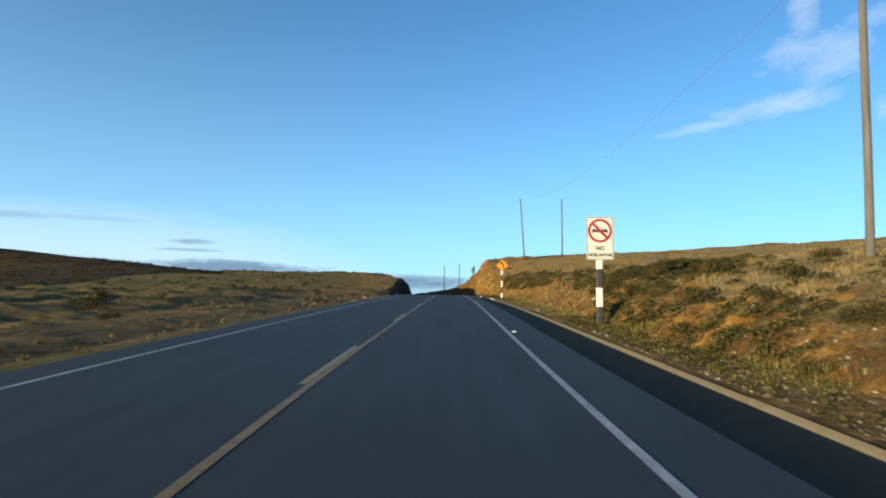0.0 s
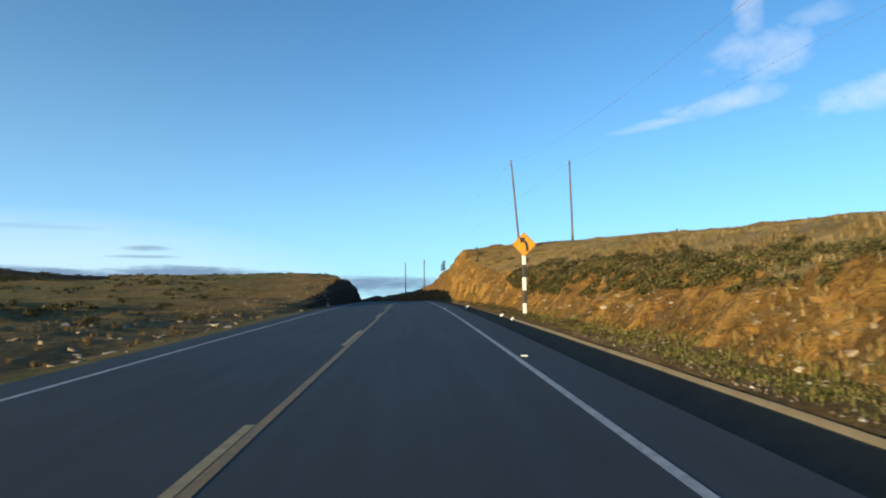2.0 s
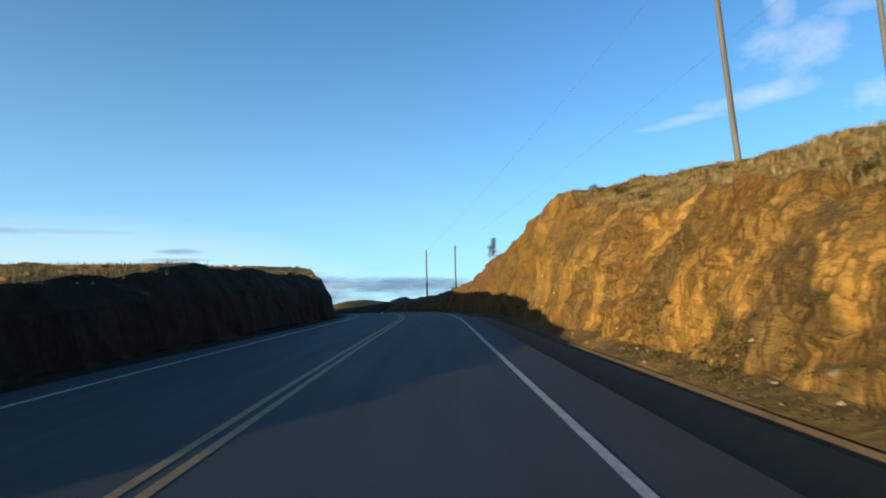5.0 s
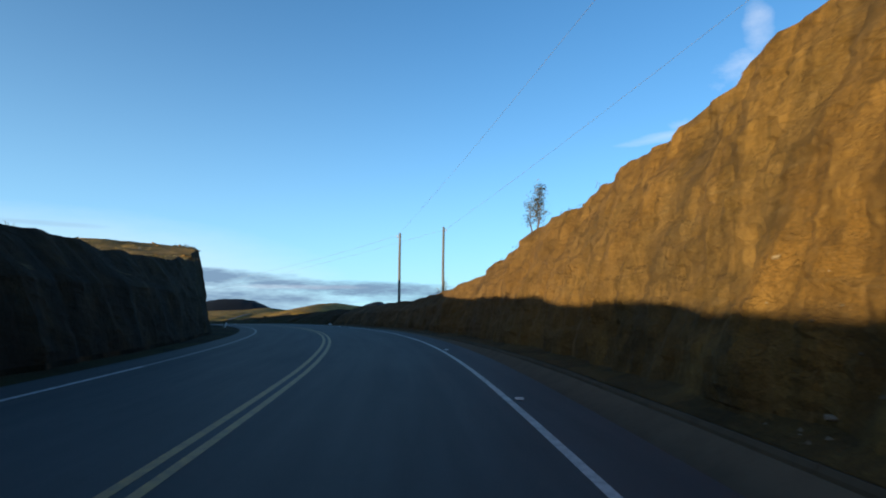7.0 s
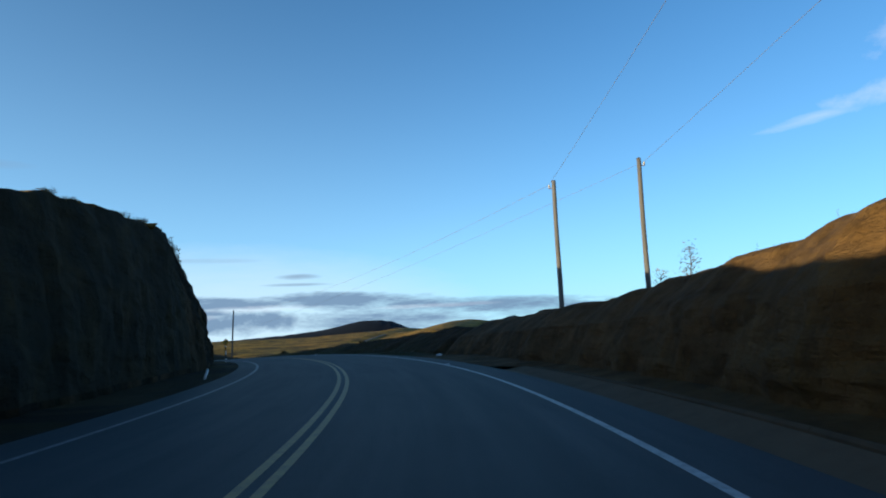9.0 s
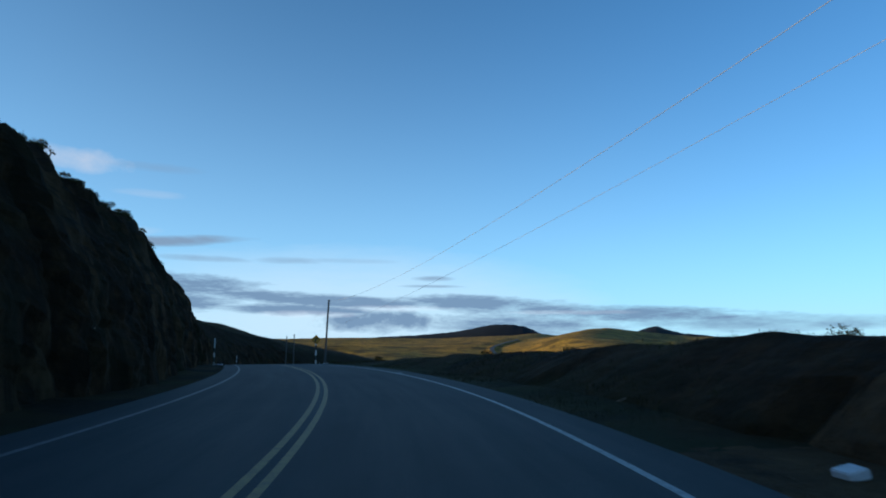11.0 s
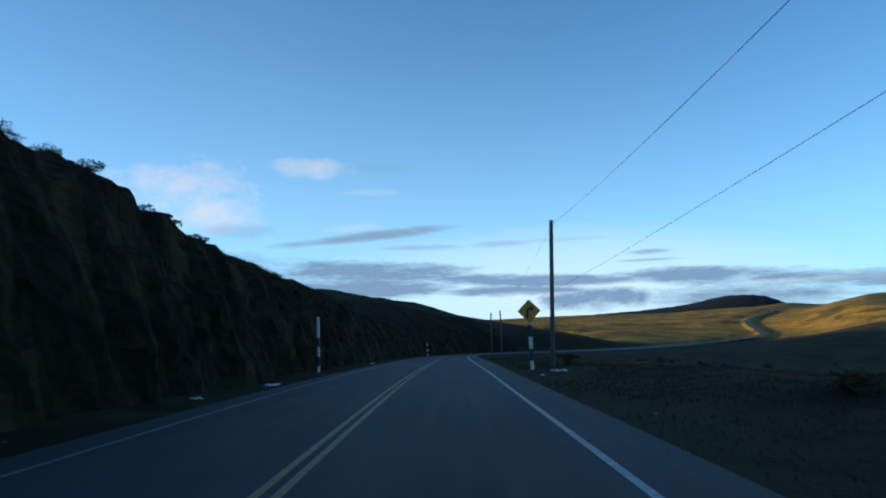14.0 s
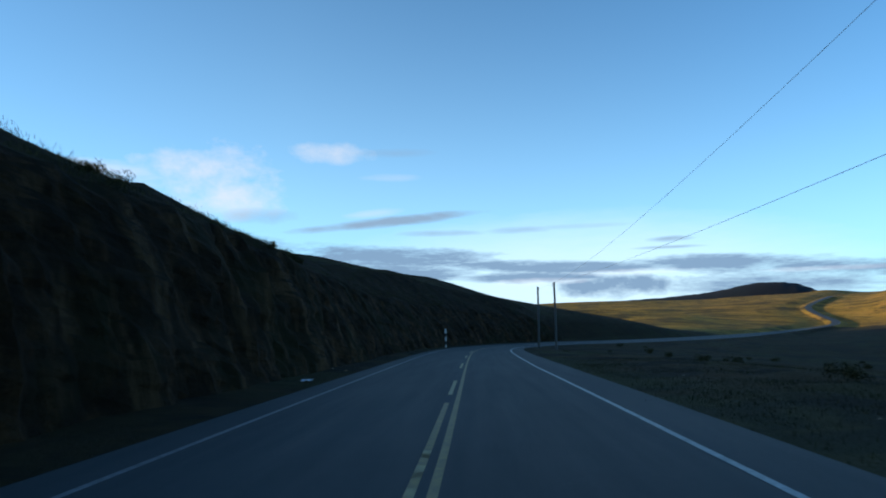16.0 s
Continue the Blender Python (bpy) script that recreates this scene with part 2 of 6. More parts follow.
# ---------------------------------------------------------------- materials
class Mat:
    """A small builder for a procedural material in object space."""

    def __init__(self, name, rough=0.8, metal=0.0):
        self.m = bpy.data.materials.new(name)
        self.m.use_nodes = True
        self.n, self.l = self.m.node_tree.nodes, self.m.node_tree.links
        self.b = self.n["Principled BSDF"]
        self.b.inputs["Roughness"].default_value = rough
        self.b.inputs["Metallic"].default_value = metal
        if rough >= 0.8:
            self.b.inputs["Specular IOR Level"].default_value = 0.12
        tc = self.n.new("ShaderNodeTexCoord")
        self.co, self.uv = tc.outputs["Object"], tc.outputs["UV"]

    def station(self):
        """Distance along the road, 0 to 1 over 200 m, from the strip's own coordinates."""
        n = self.n.new("ShaderNodeSeparateXYZ")
        self.l.new(self.scaled((0.005, 1, 1), self.uv), n.inputs[0])
        return n.outputs[0]

    def scaled(self, v, src=None):
        mp = self.n.new("ShaderNodeMapping")
        mp.inputs["Scale"].default_value = v
        self.l.new(src or self.co, mp.inputs[0])
        return mp.outputs[0]

    def noise(self, scale, detail=5, rough=0.55, vec=None, distort=0.0):
        t = self.n.new("ShaderNodeTexNoise")
        t.inputs["Scale"].default_value, t.inputs["Detail"].default_value = scale, detail
        t.inputs["Roughness"].default_value, t.inputs["Distortion"].default_value = rough, distort
        self.l.new(vec or self.co, t.inputs["Vector"])
        return t.outputs["Fac"]

    def cells(self, scale, vec=None, edges=True):
        t = self.n.new("ShaderNodeTexVoronoi")
        t.feature = "DISTANCE_TO_EDGE" if edges else "F1"
        t.inputs["Scale"].default_value = scale
        self.l.new(vec or self.co, t.inputs["Vector"])
        return t.outputs["Distance"]

    def warped(self, vec, amount, scale):
        t = self.n.new("ShaderNodeTexNoise")
        t.inputs["Scale"].default_value, t.inputs["Detail"].default_value = scale, 4
        self.l.new(vec, t.inputs["Vector"])
        m = self.n.new("ShaderNodeVectorMath")
        m.operation = "MULTIPLY_ADD"
        m.inputs[1].default_value = (amount, amount, amount)
        self.l.new(t.outputs["Color"], m.inputs[0])
        self.l.new(vec, m.inputs[2])
        return m.outputs[0]

    def ramp(self, fac, stops):
        r = self.n.new("ShaderNodeValToRGB")
        e = r.color_ramp.elements
        while len(e) < len(stops):
            e.new(0.5)
        for k, (p, c) in enumerate(stops):
            e[k].position = p
            e[k].color = (*c, 1) if not isinstance(c, (int, float)) else (c, c, c, 1)
        self.l.new(fac, r.inputs[0])
        return r.outputs[0]

    def mix(self, fac, a, b, blend="MIX"):
        n = self.n.new("ShaderNodeMix")
        n.data_type, n.blend_type = "RGBA", blend
        for k, v in ((0, fac), (6, a), (7, b)):
            if isinstance(v, (int, float)):
                n.inputs[k].default_value = v
            elif isinstance(v, tuple):
                n.inputs[k].default_value = (*v, 1)
            else:
                self.l.new(v, n.inputs[k])
        return n.outputs[2]

    def math(self, op, a, b=0.0):
        n = self.n.new("ShaderNodeMath")
        n.operation = op
        for k, v in enumerate((a, b)):
            if isinstance(v, (int, float)):
                n.inputs[k].default_value = v
            else:
                self.l.new(v, n.inputs[k])
        return n.outputs[0]

    def random(self):
        return self.n.new("ShaderNodeObjectInfo").outputs["Random"]

    def island(self):
        return self.n.new("ShaderNodeNewGeometry").outputs["Random Per Island"]

    def normal_z(self):
        g = self.n.new("ShaderNodeNewGeometry")
        s = self.n.new("ShaderNodeSeparateXYZ")
        self.l.new(g.outputs["Normal"], s.inputs[0])
        return s.outputs[2]

    def bump(self, height, strength=0.5, distance=0.05):
        b = self.n.new("ShaderNodeBump")
        b.inputs["Strength"].default_value, b.inputs["Distance"].default_value = strength, distance
        self.l.new(height, b.inputs["Height"])
        self.l.new(b.outputs[0], self.b.inputs["Normal"])

    def colour(self, out):
        self.l.new(out, self.b.inputs["Base Color"])
        return self

    def rough(self, out):
        self.l.new(out, self.b.inputs["Roughness"])


def asphalt_material():
    k = Mat("asphalt", 0.75)
    k.b.inputs["Specular IOR Level"].default_value = 0.2
    big = k.noise(0.35, 4, 0.6)
    streak = k.noise(1.0, 4, 0.6, k.scaled((0.12, 2.2, 1), k.uv))
    fine = k.noise(90, 3, 0.7)
    spots = k.noise(6, 5, 0.7)
    base = k.mix(k.ramp(big, [(0.3, 0.0), (0.7, 1.0)]), (0.030, 0.036, 0.039), (0.041, 0.047, 0.050))
    base = k.mix(k.ramp(streak, [(0.35, 0.0), (0.75, 0.55)]), base, (0.036, 0.036, 0.038))
    base = k.mix(k.ramp(fine, [(0.45, 0.0), (0.75, 0.4)]), base, (0.115, 0.112, 0.105))
    base = k.mix(k.ramp(spots, [(0.62, 0.0), (0.8, 0.35)]), base, (0.11, 0.10, 0.085))
    k.colour(base)
    k.bump(fine, 0.35, 0.01)
    k.rough(k.ramp(streak, [(0.2, 0.8), (0.8, 0.62)]))
    return k.m


def paint_material(name, colour, worn):
    k = Mat(name, 0.6)
    wear = k.noise(7, 6, 0.75)
    grit = k.noise(60, 3, 0.7)
    c = k.mix(k.ramp(wear, [(0.34, 0.0), (0.66, 0.9)]), colour, worn)
    c = k.mix(k.ramp(grit, [(0.5, 0.0), (0.8, 0.5)]), c, (0.08, 0.08, 0.08))
    k.colour(c)
    k.bump(grit, 0.2, 0.005)
    return k.m


def soil_material(name="ochre cut soil", shaded_cut=False):
    """Cut bank: ochre clay and weathered rock, or the same darkened for the shaded cutting, with grass where it lies
    flat.
    """
    k = Mat(name, 0.92)
    blot = k.noise(0.22, 5, 0.6, distort=0.6)
    mid = k.noise(1.1, 6, 0.65)
    strata = k.noise(1.0, 6, 0.65, k.scaled((0.35, 0.35, 2.6)), 0.8)
    drip = k.noise(1.0, 5, 0.6, k.scaled((2.4, 2.4, 0.25)))
    fine = k.noise(14, 5, 0.7)
    grit = k.noise(45, 4, 0.75)
    rocky = k.ramp(k.station(), [(0.46, 1.0), (0.53, 0.5)])
    c = k.ramp(mid, [(0.25, (0.062, 0.038, 0.012)), (0.42, (0.152, 0.093, 0.023)), (0.58, (0.243, 0.147, 0.038)), (0.8, (0.345, 0.224, 0.069))])
    c = k.mix(k.ramp(blot, [(0.44, 0.0), (0.62, 0.7)]), c, (0.280, 0.147, 0.027))
    c = k.mix(k.ramp(blot, [(0.30, 0.7), (0.44, 0.0)]), c, (0.102, 0.069, 0.027))
    c = k.mix(k.ramp(strata, [(0.54, 0.0), (0.66, 0.22)]), c, (0.066, 0.041, 0.015))
    c = k.mix(k.ramp(strata, [(0.34, 0.3), (0.42, 0.0)]), c, (0.320, 0.224, 0.086))
    c = k.mix(k.ramp(drip, [(0.50, 0.0), (0.70, 0.3)]), c, (0.083, 0.053, 0.018))
    c = k.mix(k.ramp(fine, [(0.52, 0.0), (0.75, 0.45)]), c, (0.345, 0.235, 0.094))
    c = k.mix(k.ramp(grit, [(0.40, 0.6), (0.52, 0.0)]), c, (0.047, 0.032, 0.012))
    dash = k.noise(1.0, 5, 0.7, k.scaled((1.6, 1.6, 7.0)), 0.5)
    c = k.mix(k.math("MULTIPLY", rocky, k.ramp(dash, [(0.64, 0.0), (0.74, 0.35)])), c, (0.050, 0.029, 0.012))
    pale = k.noise(1.0, 5, 0.7, k.scaled((3.0, 3.0, 1.1)), 0.6)
    c = k.mix(k.math("MULTIPLY", rocky, k.ramp(pale, [(0.58, 0.0), (0.74, 0.55)])), c, (0.393, 0.246, 0.086))
    small = k.cells(1.0, k.warped(k.scaled((7, 7, 5)), 0.45, 2.5))
    c = k.mix(k.ramp(small, [(0.0, 0.10), (0.06, 0.0)]), c, (0.059, 0.034, 0.012))
    fresh = k.noise(1.0, 5, 0.6, k.warped(k.scaled((0.55, 0.55, 0.34)), 0.5, 1.1), 0.4)
    c = k.mix(k.math("MULTIPLY", rocky, k.ramp(fresh, [(0.53, 0.0), (0.60, 0.62)])), c, (0.430, 0.250, 0.058))
    c = k.mix(k.ramp(fresh, [(0.36, 0.35), (0.44, 0.0)]), c, (0.120, 0.082, 0.036))
    crack = k.noise(1.0, 6, 0.7, k.scaled((1.9, 1.9, 0.5)), 1.2)
    c = k.mix(k.math("MULTIPLY", rocky, k.ramp(k.math("ABSOLUTE", k.math("SUBTRACT", crack, 0.5)), [(0.0, 0.45), (0.018, 0.0)])), c, (0.060, 0.036, 0.014))
    slab = k.cells(1.0, k.warped(k.scaled((1.3, 1.3, 2.2)), 0.5, 1.3))
    c = k.mix(k.ramp(slab, [(0.0, 0.15), (0.05, 0.0)]), c, (0.070, 0.040, 0.014))
    runs = k.noise(1.0, 4, 0.65, k.scaled((6.5, 6.5, 0.45)), 0.3)
    c = k.mix(k.ramp(runs, [(0.52, 0.0), (0.68, 0.25)]), c, (0.085, 0.050, 0.018))
    c = k.mix(1.0, c, (0.95, 0.90, 0.92), "MULTIPLY")
    # shade of the cutting's face mixed into the soil colour
    if shaded_cut:
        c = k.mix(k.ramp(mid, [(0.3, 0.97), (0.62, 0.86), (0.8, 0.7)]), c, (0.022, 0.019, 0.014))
    flat = k.ramp(k.normal_z(), [(0.80, 0.0), (0.95, 1.0)])
    patch = k.noise(0.8, 5, 0.65)
    if shaded_cut:
        straw = k.ramp(patch, [(0.3, (0.16, 0.105, 0.037)), (0.5, (0.29, 0.178, 0.062)), (0.72, (0.40, 0.250, 0.092))])
        straw = k.mix(k.ramp(blot, [(0.50, 0.0), (0.62, 0.6)]), straw, (0.105, 0.078, 0.027))
    else:
        straw = k.ramp(patch, [(0.3, (0.17, 0.135, 0.055)), (0.5, (0.27, 0.208, 0.092)), (0.7, (0.35, 0.275, 0.130))])
    if shaded_cut:
        moss = k.noise(0.30, 6, 0.68, distort=0.8)
        straw = k.mix(k.ramp(moss, [(0.50, 0.0), (0.58, 0.7)]), straw, (0.085, 0.066, 0.024))
        wide = k.n.new("ShaderNodeSeparateXYZ")
        k.l.new(k.scaled((0.005, -0.02, 1), k.uv), wide.inputs[0])
        green = k.noise(1.0, 5, 0.62, k.scaled((0.05, 0.11, 0.1), k.uv), 0.8)
        olive = k.math("MULTIPLY", k.ramp(wide.outputs[1], [(0.16, 0.0), (0.34, 1.0)]), k.ramp(green, [(0.40, 0.15), (0.56, 0.85)]))
        straw = k.mix(olive, straw, k.ramp(patch, [(0.3, (0.085, 0.085, 0.026)), (0.7, (0.19, 0.175, 0.060))]))
        lush = k.math("MULTIPLY", k.ramp(wide.outputs[1], [(0.098, 0.75), (0.112, 0.0)]), k.ramp(wide.outputs[0], [(0.36, 1.0), (0.42, 0.0)]))
        straw = k.mix(k.math("MULTIPLY", lush, k.ramp(patch, [(0.36, 0.3), (0.55, 1.0)])), straw, (0.13, 0.135, 0.034))
        tuft = k.noise(2.6, 5, 0.7)
        straw = k.mix(k.ramp(tuft, [(0.54, 0.0), (0.64, 0.45)]), straw, (0.085, 0.056, 0.022))
        straw = k.mix(k.ramp(tuft, [(0.34, 0.6), (0.42, 0.0)]), straw, (0.40, 0.25, 0.10))
    straw = k.mix(k.ramp(fine, [(0.4, 0.0), (0.75, 0.6)]), straw, (0.17, 0.135, 0.056))
    # shade put into the straw colour past 100 m, at the bank's foot
    if not shaded_cut:
        straw = k.mix(k.ramp(k.math("ADD", k.station(), k.math("MULTIPLY", mid, 0.05)), [(0.48, 0.0), (0.53, 1.0)]), straw, k.ramp(patch, [(0.3, (0.055, 0.036, 0.016)), (0.7, (0.13, 0.085, 0.038))]))
    cover = 0.9
    if not shaded_cut:
        across = k.n.new("ShaderNodeSeparateXYZ")
        k.l.new(k.scaled((1, 0.1, 1), k.uv), across.inputs[0])
        cover = k.ramp(k.math("ADD", across.outputs[1], k.math("MULTIPLY", mid, 0.06)), [(0.74, 0.25), (0.84, 0.9)])
    c = k.mix(k.math("MULTIPLY", flat, cover), c, straw)
    if not shaded_cut:
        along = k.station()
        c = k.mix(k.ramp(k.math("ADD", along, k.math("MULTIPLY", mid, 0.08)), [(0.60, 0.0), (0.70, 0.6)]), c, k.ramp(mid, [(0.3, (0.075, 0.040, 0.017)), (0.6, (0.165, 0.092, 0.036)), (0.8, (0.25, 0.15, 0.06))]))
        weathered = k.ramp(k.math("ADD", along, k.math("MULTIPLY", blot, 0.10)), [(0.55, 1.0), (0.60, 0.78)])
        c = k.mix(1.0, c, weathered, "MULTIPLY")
        # darker tone blended in towards the far end to hold the bank's shade
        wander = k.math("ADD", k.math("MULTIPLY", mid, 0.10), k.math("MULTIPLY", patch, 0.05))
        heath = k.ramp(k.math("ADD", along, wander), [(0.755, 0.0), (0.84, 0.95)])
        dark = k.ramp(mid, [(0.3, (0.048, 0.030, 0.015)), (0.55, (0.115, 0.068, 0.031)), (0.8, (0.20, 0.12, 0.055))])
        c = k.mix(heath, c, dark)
    k.colour(c)
    h = k.mix(0.5, k.mix(0.75, strata, drip), k.mix(0.45, mid, k.mix(0.4, fine, grit)))
    h = k.mix(0.05, h, k.ramp(small, [(0.0, 0.0), (0.12, 1.0)]))
    h = k.mix(0.04, h, k.ramp(slab, [(0.0, 0.0), (0.10, 1.0)]))
    h = k.mix(k.math("MULTIPLY", rocky, 0.07), h, k.ramp(dash, [(0.52, 1.0), (0.70, 0.0)]))
    h = k.mix(k.math("MULTIPLY", rocky, 0.12), h, k.ramp(k.math("ABSOLUTE", k.math("SUBTRACT", crack, 0.5)), [(0.0, 0.0), (0.05, 1.0)]))
    h = k.mix(0.10, h, fresh)
    k.bump(h, 1.0, 0.28)
    return k.m


def grass_ground_material():
    """Highland pasture: straw-coloured grass with green hollows and heath."""
    k = Mat("dry pasture", 0.95)
    far = k.noise(0.012, 5, 0.6)
    big = k.noise(0.07, 5, 0.62, distort=0.5)
    mid = k.noise(0.6, 5, 0.65)
    fine = k.noise(6, 5, 0.7)
    c = k.ramp(mid, [(0.28, (0.089, 0.055, 0.010)), (0.5, (0.321, 0.188, 0.024)), (0.75, (0.461, 0.284, 0.045))])
    c = k.mix(k.ramp(big, [(0.44, 0.0), (0.60, 0.8)]), c, (0.048, 0.034, 0.010))
    c = k.mix(k.ramp(far, [(0.45, 0.0), (0.62, 0.5)]), c, (0.333, 0.188, 0.026))
    streak = k.noise(1.0, 6, 0.7, k.scaled((0.02, 0.07, 0.07)), 0.7)
    c = k.mix(k.ramp(streak, [(0.50, 0.0), (0.60, 0.85)]), c, (0.063, 0.040, 0.010))
    c = k.mix(k.ramp(fine, [(0.5, 0.0), (0.75, 0.5)]), c, (0.058, 0.042, 0.012))
    spots = k.noise(0.14, 6, 0.72, distort=0.6)
    c = k.mix(k.ramp(spots, [(0.55, 0.0), (0.60, 0.75)]), c, (0.050, 0.034, 0.011))
    tawny = k.noise(0.05, 6, 0.7, distort=0.8)
    c = k.mix(k.ramp(tawny, [(0.54, 0.0), (0.60, 0.55)]), c, (0.430, 0.225, 0.040))
    k.colour(c)
    k.bump(k.mix(0.6, k.mix(0.5, mid, fine), spots), 0.9, 0.5)
    return k.m


def heath_material(name="heath moor with shade in its colour", dry=0.0, verge=False):
    """Moor: heath on peaty ground with a little green and brown, all darkened to hold the hillside's shade; dry: the
    share of dead brown stalks.
    """
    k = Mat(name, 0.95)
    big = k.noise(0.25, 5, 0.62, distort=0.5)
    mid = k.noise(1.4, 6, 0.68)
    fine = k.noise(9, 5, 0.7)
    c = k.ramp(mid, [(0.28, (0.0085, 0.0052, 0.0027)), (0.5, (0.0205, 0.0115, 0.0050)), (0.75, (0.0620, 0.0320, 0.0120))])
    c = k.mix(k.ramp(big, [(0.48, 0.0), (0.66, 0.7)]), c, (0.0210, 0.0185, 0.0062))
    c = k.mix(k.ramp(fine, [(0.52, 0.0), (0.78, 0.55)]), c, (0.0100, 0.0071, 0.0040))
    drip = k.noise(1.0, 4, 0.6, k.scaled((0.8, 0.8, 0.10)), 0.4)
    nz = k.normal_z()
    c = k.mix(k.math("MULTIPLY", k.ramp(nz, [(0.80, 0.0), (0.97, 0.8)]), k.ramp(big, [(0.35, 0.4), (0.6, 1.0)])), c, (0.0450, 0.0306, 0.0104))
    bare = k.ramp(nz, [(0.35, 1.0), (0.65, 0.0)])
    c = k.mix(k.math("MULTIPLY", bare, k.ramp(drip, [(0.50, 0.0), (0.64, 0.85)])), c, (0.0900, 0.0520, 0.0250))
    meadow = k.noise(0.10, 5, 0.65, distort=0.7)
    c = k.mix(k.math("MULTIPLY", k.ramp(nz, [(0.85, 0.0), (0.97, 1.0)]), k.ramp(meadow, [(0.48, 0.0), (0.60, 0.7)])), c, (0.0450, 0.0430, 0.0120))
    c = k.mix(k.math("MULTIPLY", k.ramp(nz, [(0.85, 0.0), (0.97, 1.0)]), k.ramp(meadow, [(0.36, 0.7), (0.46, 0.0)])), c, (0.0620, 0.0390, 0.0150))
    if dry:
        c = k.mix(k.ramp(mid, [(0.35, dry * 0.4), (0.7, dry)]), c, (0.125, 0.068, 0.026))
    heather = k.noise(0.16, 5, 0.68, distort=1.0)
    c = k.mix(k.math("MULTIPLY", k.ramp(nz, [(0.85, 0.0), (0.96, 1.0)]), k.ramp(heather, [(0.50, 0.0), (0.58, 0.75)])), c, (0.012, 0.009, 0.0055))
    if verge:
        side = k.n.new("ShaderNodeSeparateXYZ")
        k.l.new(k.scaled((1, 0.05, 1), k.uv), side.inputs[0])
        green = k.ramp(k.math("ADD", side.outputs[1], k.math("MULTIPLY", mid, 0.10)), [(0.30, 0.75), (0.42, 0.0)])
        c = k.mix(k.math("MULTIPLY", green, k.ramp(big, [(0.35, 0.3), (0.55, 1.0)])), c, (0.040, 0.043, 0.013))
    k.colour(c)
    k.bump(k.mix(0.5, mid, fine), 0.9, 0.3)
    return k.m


def blade_material(name, stops):
    k = Mat(name, 0.8)
    k.colour(k.ramp(k.island(), stops))
    return k.m


def plain_material(name, colour, rough, dirt, amount=0.5, scale=5.0, metal=0.0, bump=0.15):
    k = Mat(name, rough, metal)
    spots = k.noise(scale, 6, 0.7)
    fine = k.noise(scale * 9, 4, 0.7)
    c = k.mix(k.ramp(spots, [(0.42, 0.0), (0.78, amount)]), colour, dirt)
    c = k.mix(k.ramp(fine, [(0.55, 0.0), (0.85, amount * 0.5)]), c, dirt)
    k.colour(c)
    k.bump(fine, bump, 0.01)
    return k.m


def stone_material():
    k = Mat("grey fieldstone", 0.88)
    n, fine = k.noise(4, 5, 0.65), k.noise(30, 4, 0.7)
    c = k.ramp(k.random(), [(0.0, (0.15, 0.125, 0.09)), (0.4, (0.26, 0.215, 0.15)), (0.6, (0.25, 0.17, 0.08)), (1.0, (0.44, 0.40, 0.33))])
    c = k.mix(k.ramp(n, [(0.4, 0.0), (0.75, 0.6)]), c, (0.13, 0.11, 0.075))
    c = k.mix(k.ramp(fine, [(0.55, 0.0), (0.8, 0.4)]), c, (0.55, 0.5, 0.42))
    k.colour(c)
    k.bump(fine, 0.5, 0.02)
    return k.m


def wood_material():
    k = Mat("weathered pole wood", 0.8)
    grain = k.noise(1.0, 5, 0.65, k.scaled((14, 14, 0.7)))
    c = k.ramp(grain, [(0.3, (0.07, 0.066, 0.060)), (0.6, (0.135, 0.128, 0.118)), (0.8, (0.19, 0.18, 0.165))])
    k.colour(c)
    k.bump(grain, 0.5, 0.01)
    return k.m


ASPHALT = asphalt_material()
WHITE_PAINT = paint_material("worn white road paint", (0.50, 0.50, 0.48), (0.20, 0.20, 0.19))
YELLOW_PAINT = paint_material("worn yellow road paint", (0.35, 0.205, 0.040), (0.13, 0.086, 0.035))
DASH_PAINT = paint_material("brighter yellow dash paint", (0.46, 0.32, 0.10), (0.20, 0.145, 0.07))
FADED_PAINT = paint_material("faded white road paint", (0.22, 0.22, 0.22), (0.07, 0.07, 0.07))
SOIL = soil_material()
SHADED_CUT = soil_material("dark cut with shade in its colour", True)
PASTURE = grass_ground_material()
# heath tones that also carry the shade of the hill and bank
SHADED_MOOR = heath_material()
BROWN_HEATH = heath_material("brown dry heath", 0.6)
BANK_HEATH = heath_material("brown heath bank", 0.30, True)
TARRED = plain_material("tarred concrete ditch", (0.13, 0.092, 0.057), 0.95, (0.072, 0.051, 0.032), 0.7, 1.5, bump=0.4)
CONCRETE = plain_material("pale kerb concrete", (0.155, 0.130, 0.088), 0.88, (0.11, 0.088, 0.052), 0.75, 2.2)
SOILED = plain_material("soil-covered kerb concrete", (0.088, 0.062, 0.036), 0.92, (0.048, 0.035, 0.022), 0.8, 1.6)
STONE = stone_material()
STRAW = blade_material("straw grass", [(0.0, (0.11, 0.08, 0.030)), (0.4, (0.23, 0.165, 0.072)), (0.75, (0.33, 0.25, 0.125)), (1.0, (0.11, 0.11, 0.034))])
GREEN = blade_material("green verge grass", [(0.0, (0.045, 0.058, 0.014)), (0.5, (0.10, 0.10, 0.023)), (0.8, (0.19, 0.155, 0.045)), (1.0, (0.26, 0.20, 0.08))])
THICKET = blade_material("green heath leaves", [(0.0, (0.034, 0.038, 0.013)), (0.5, (0.072, 0.070, 0.023)), (0.85, (0.13, 0.105, 0.038)), (1.0, (0.21, 0.16, 0.065))])
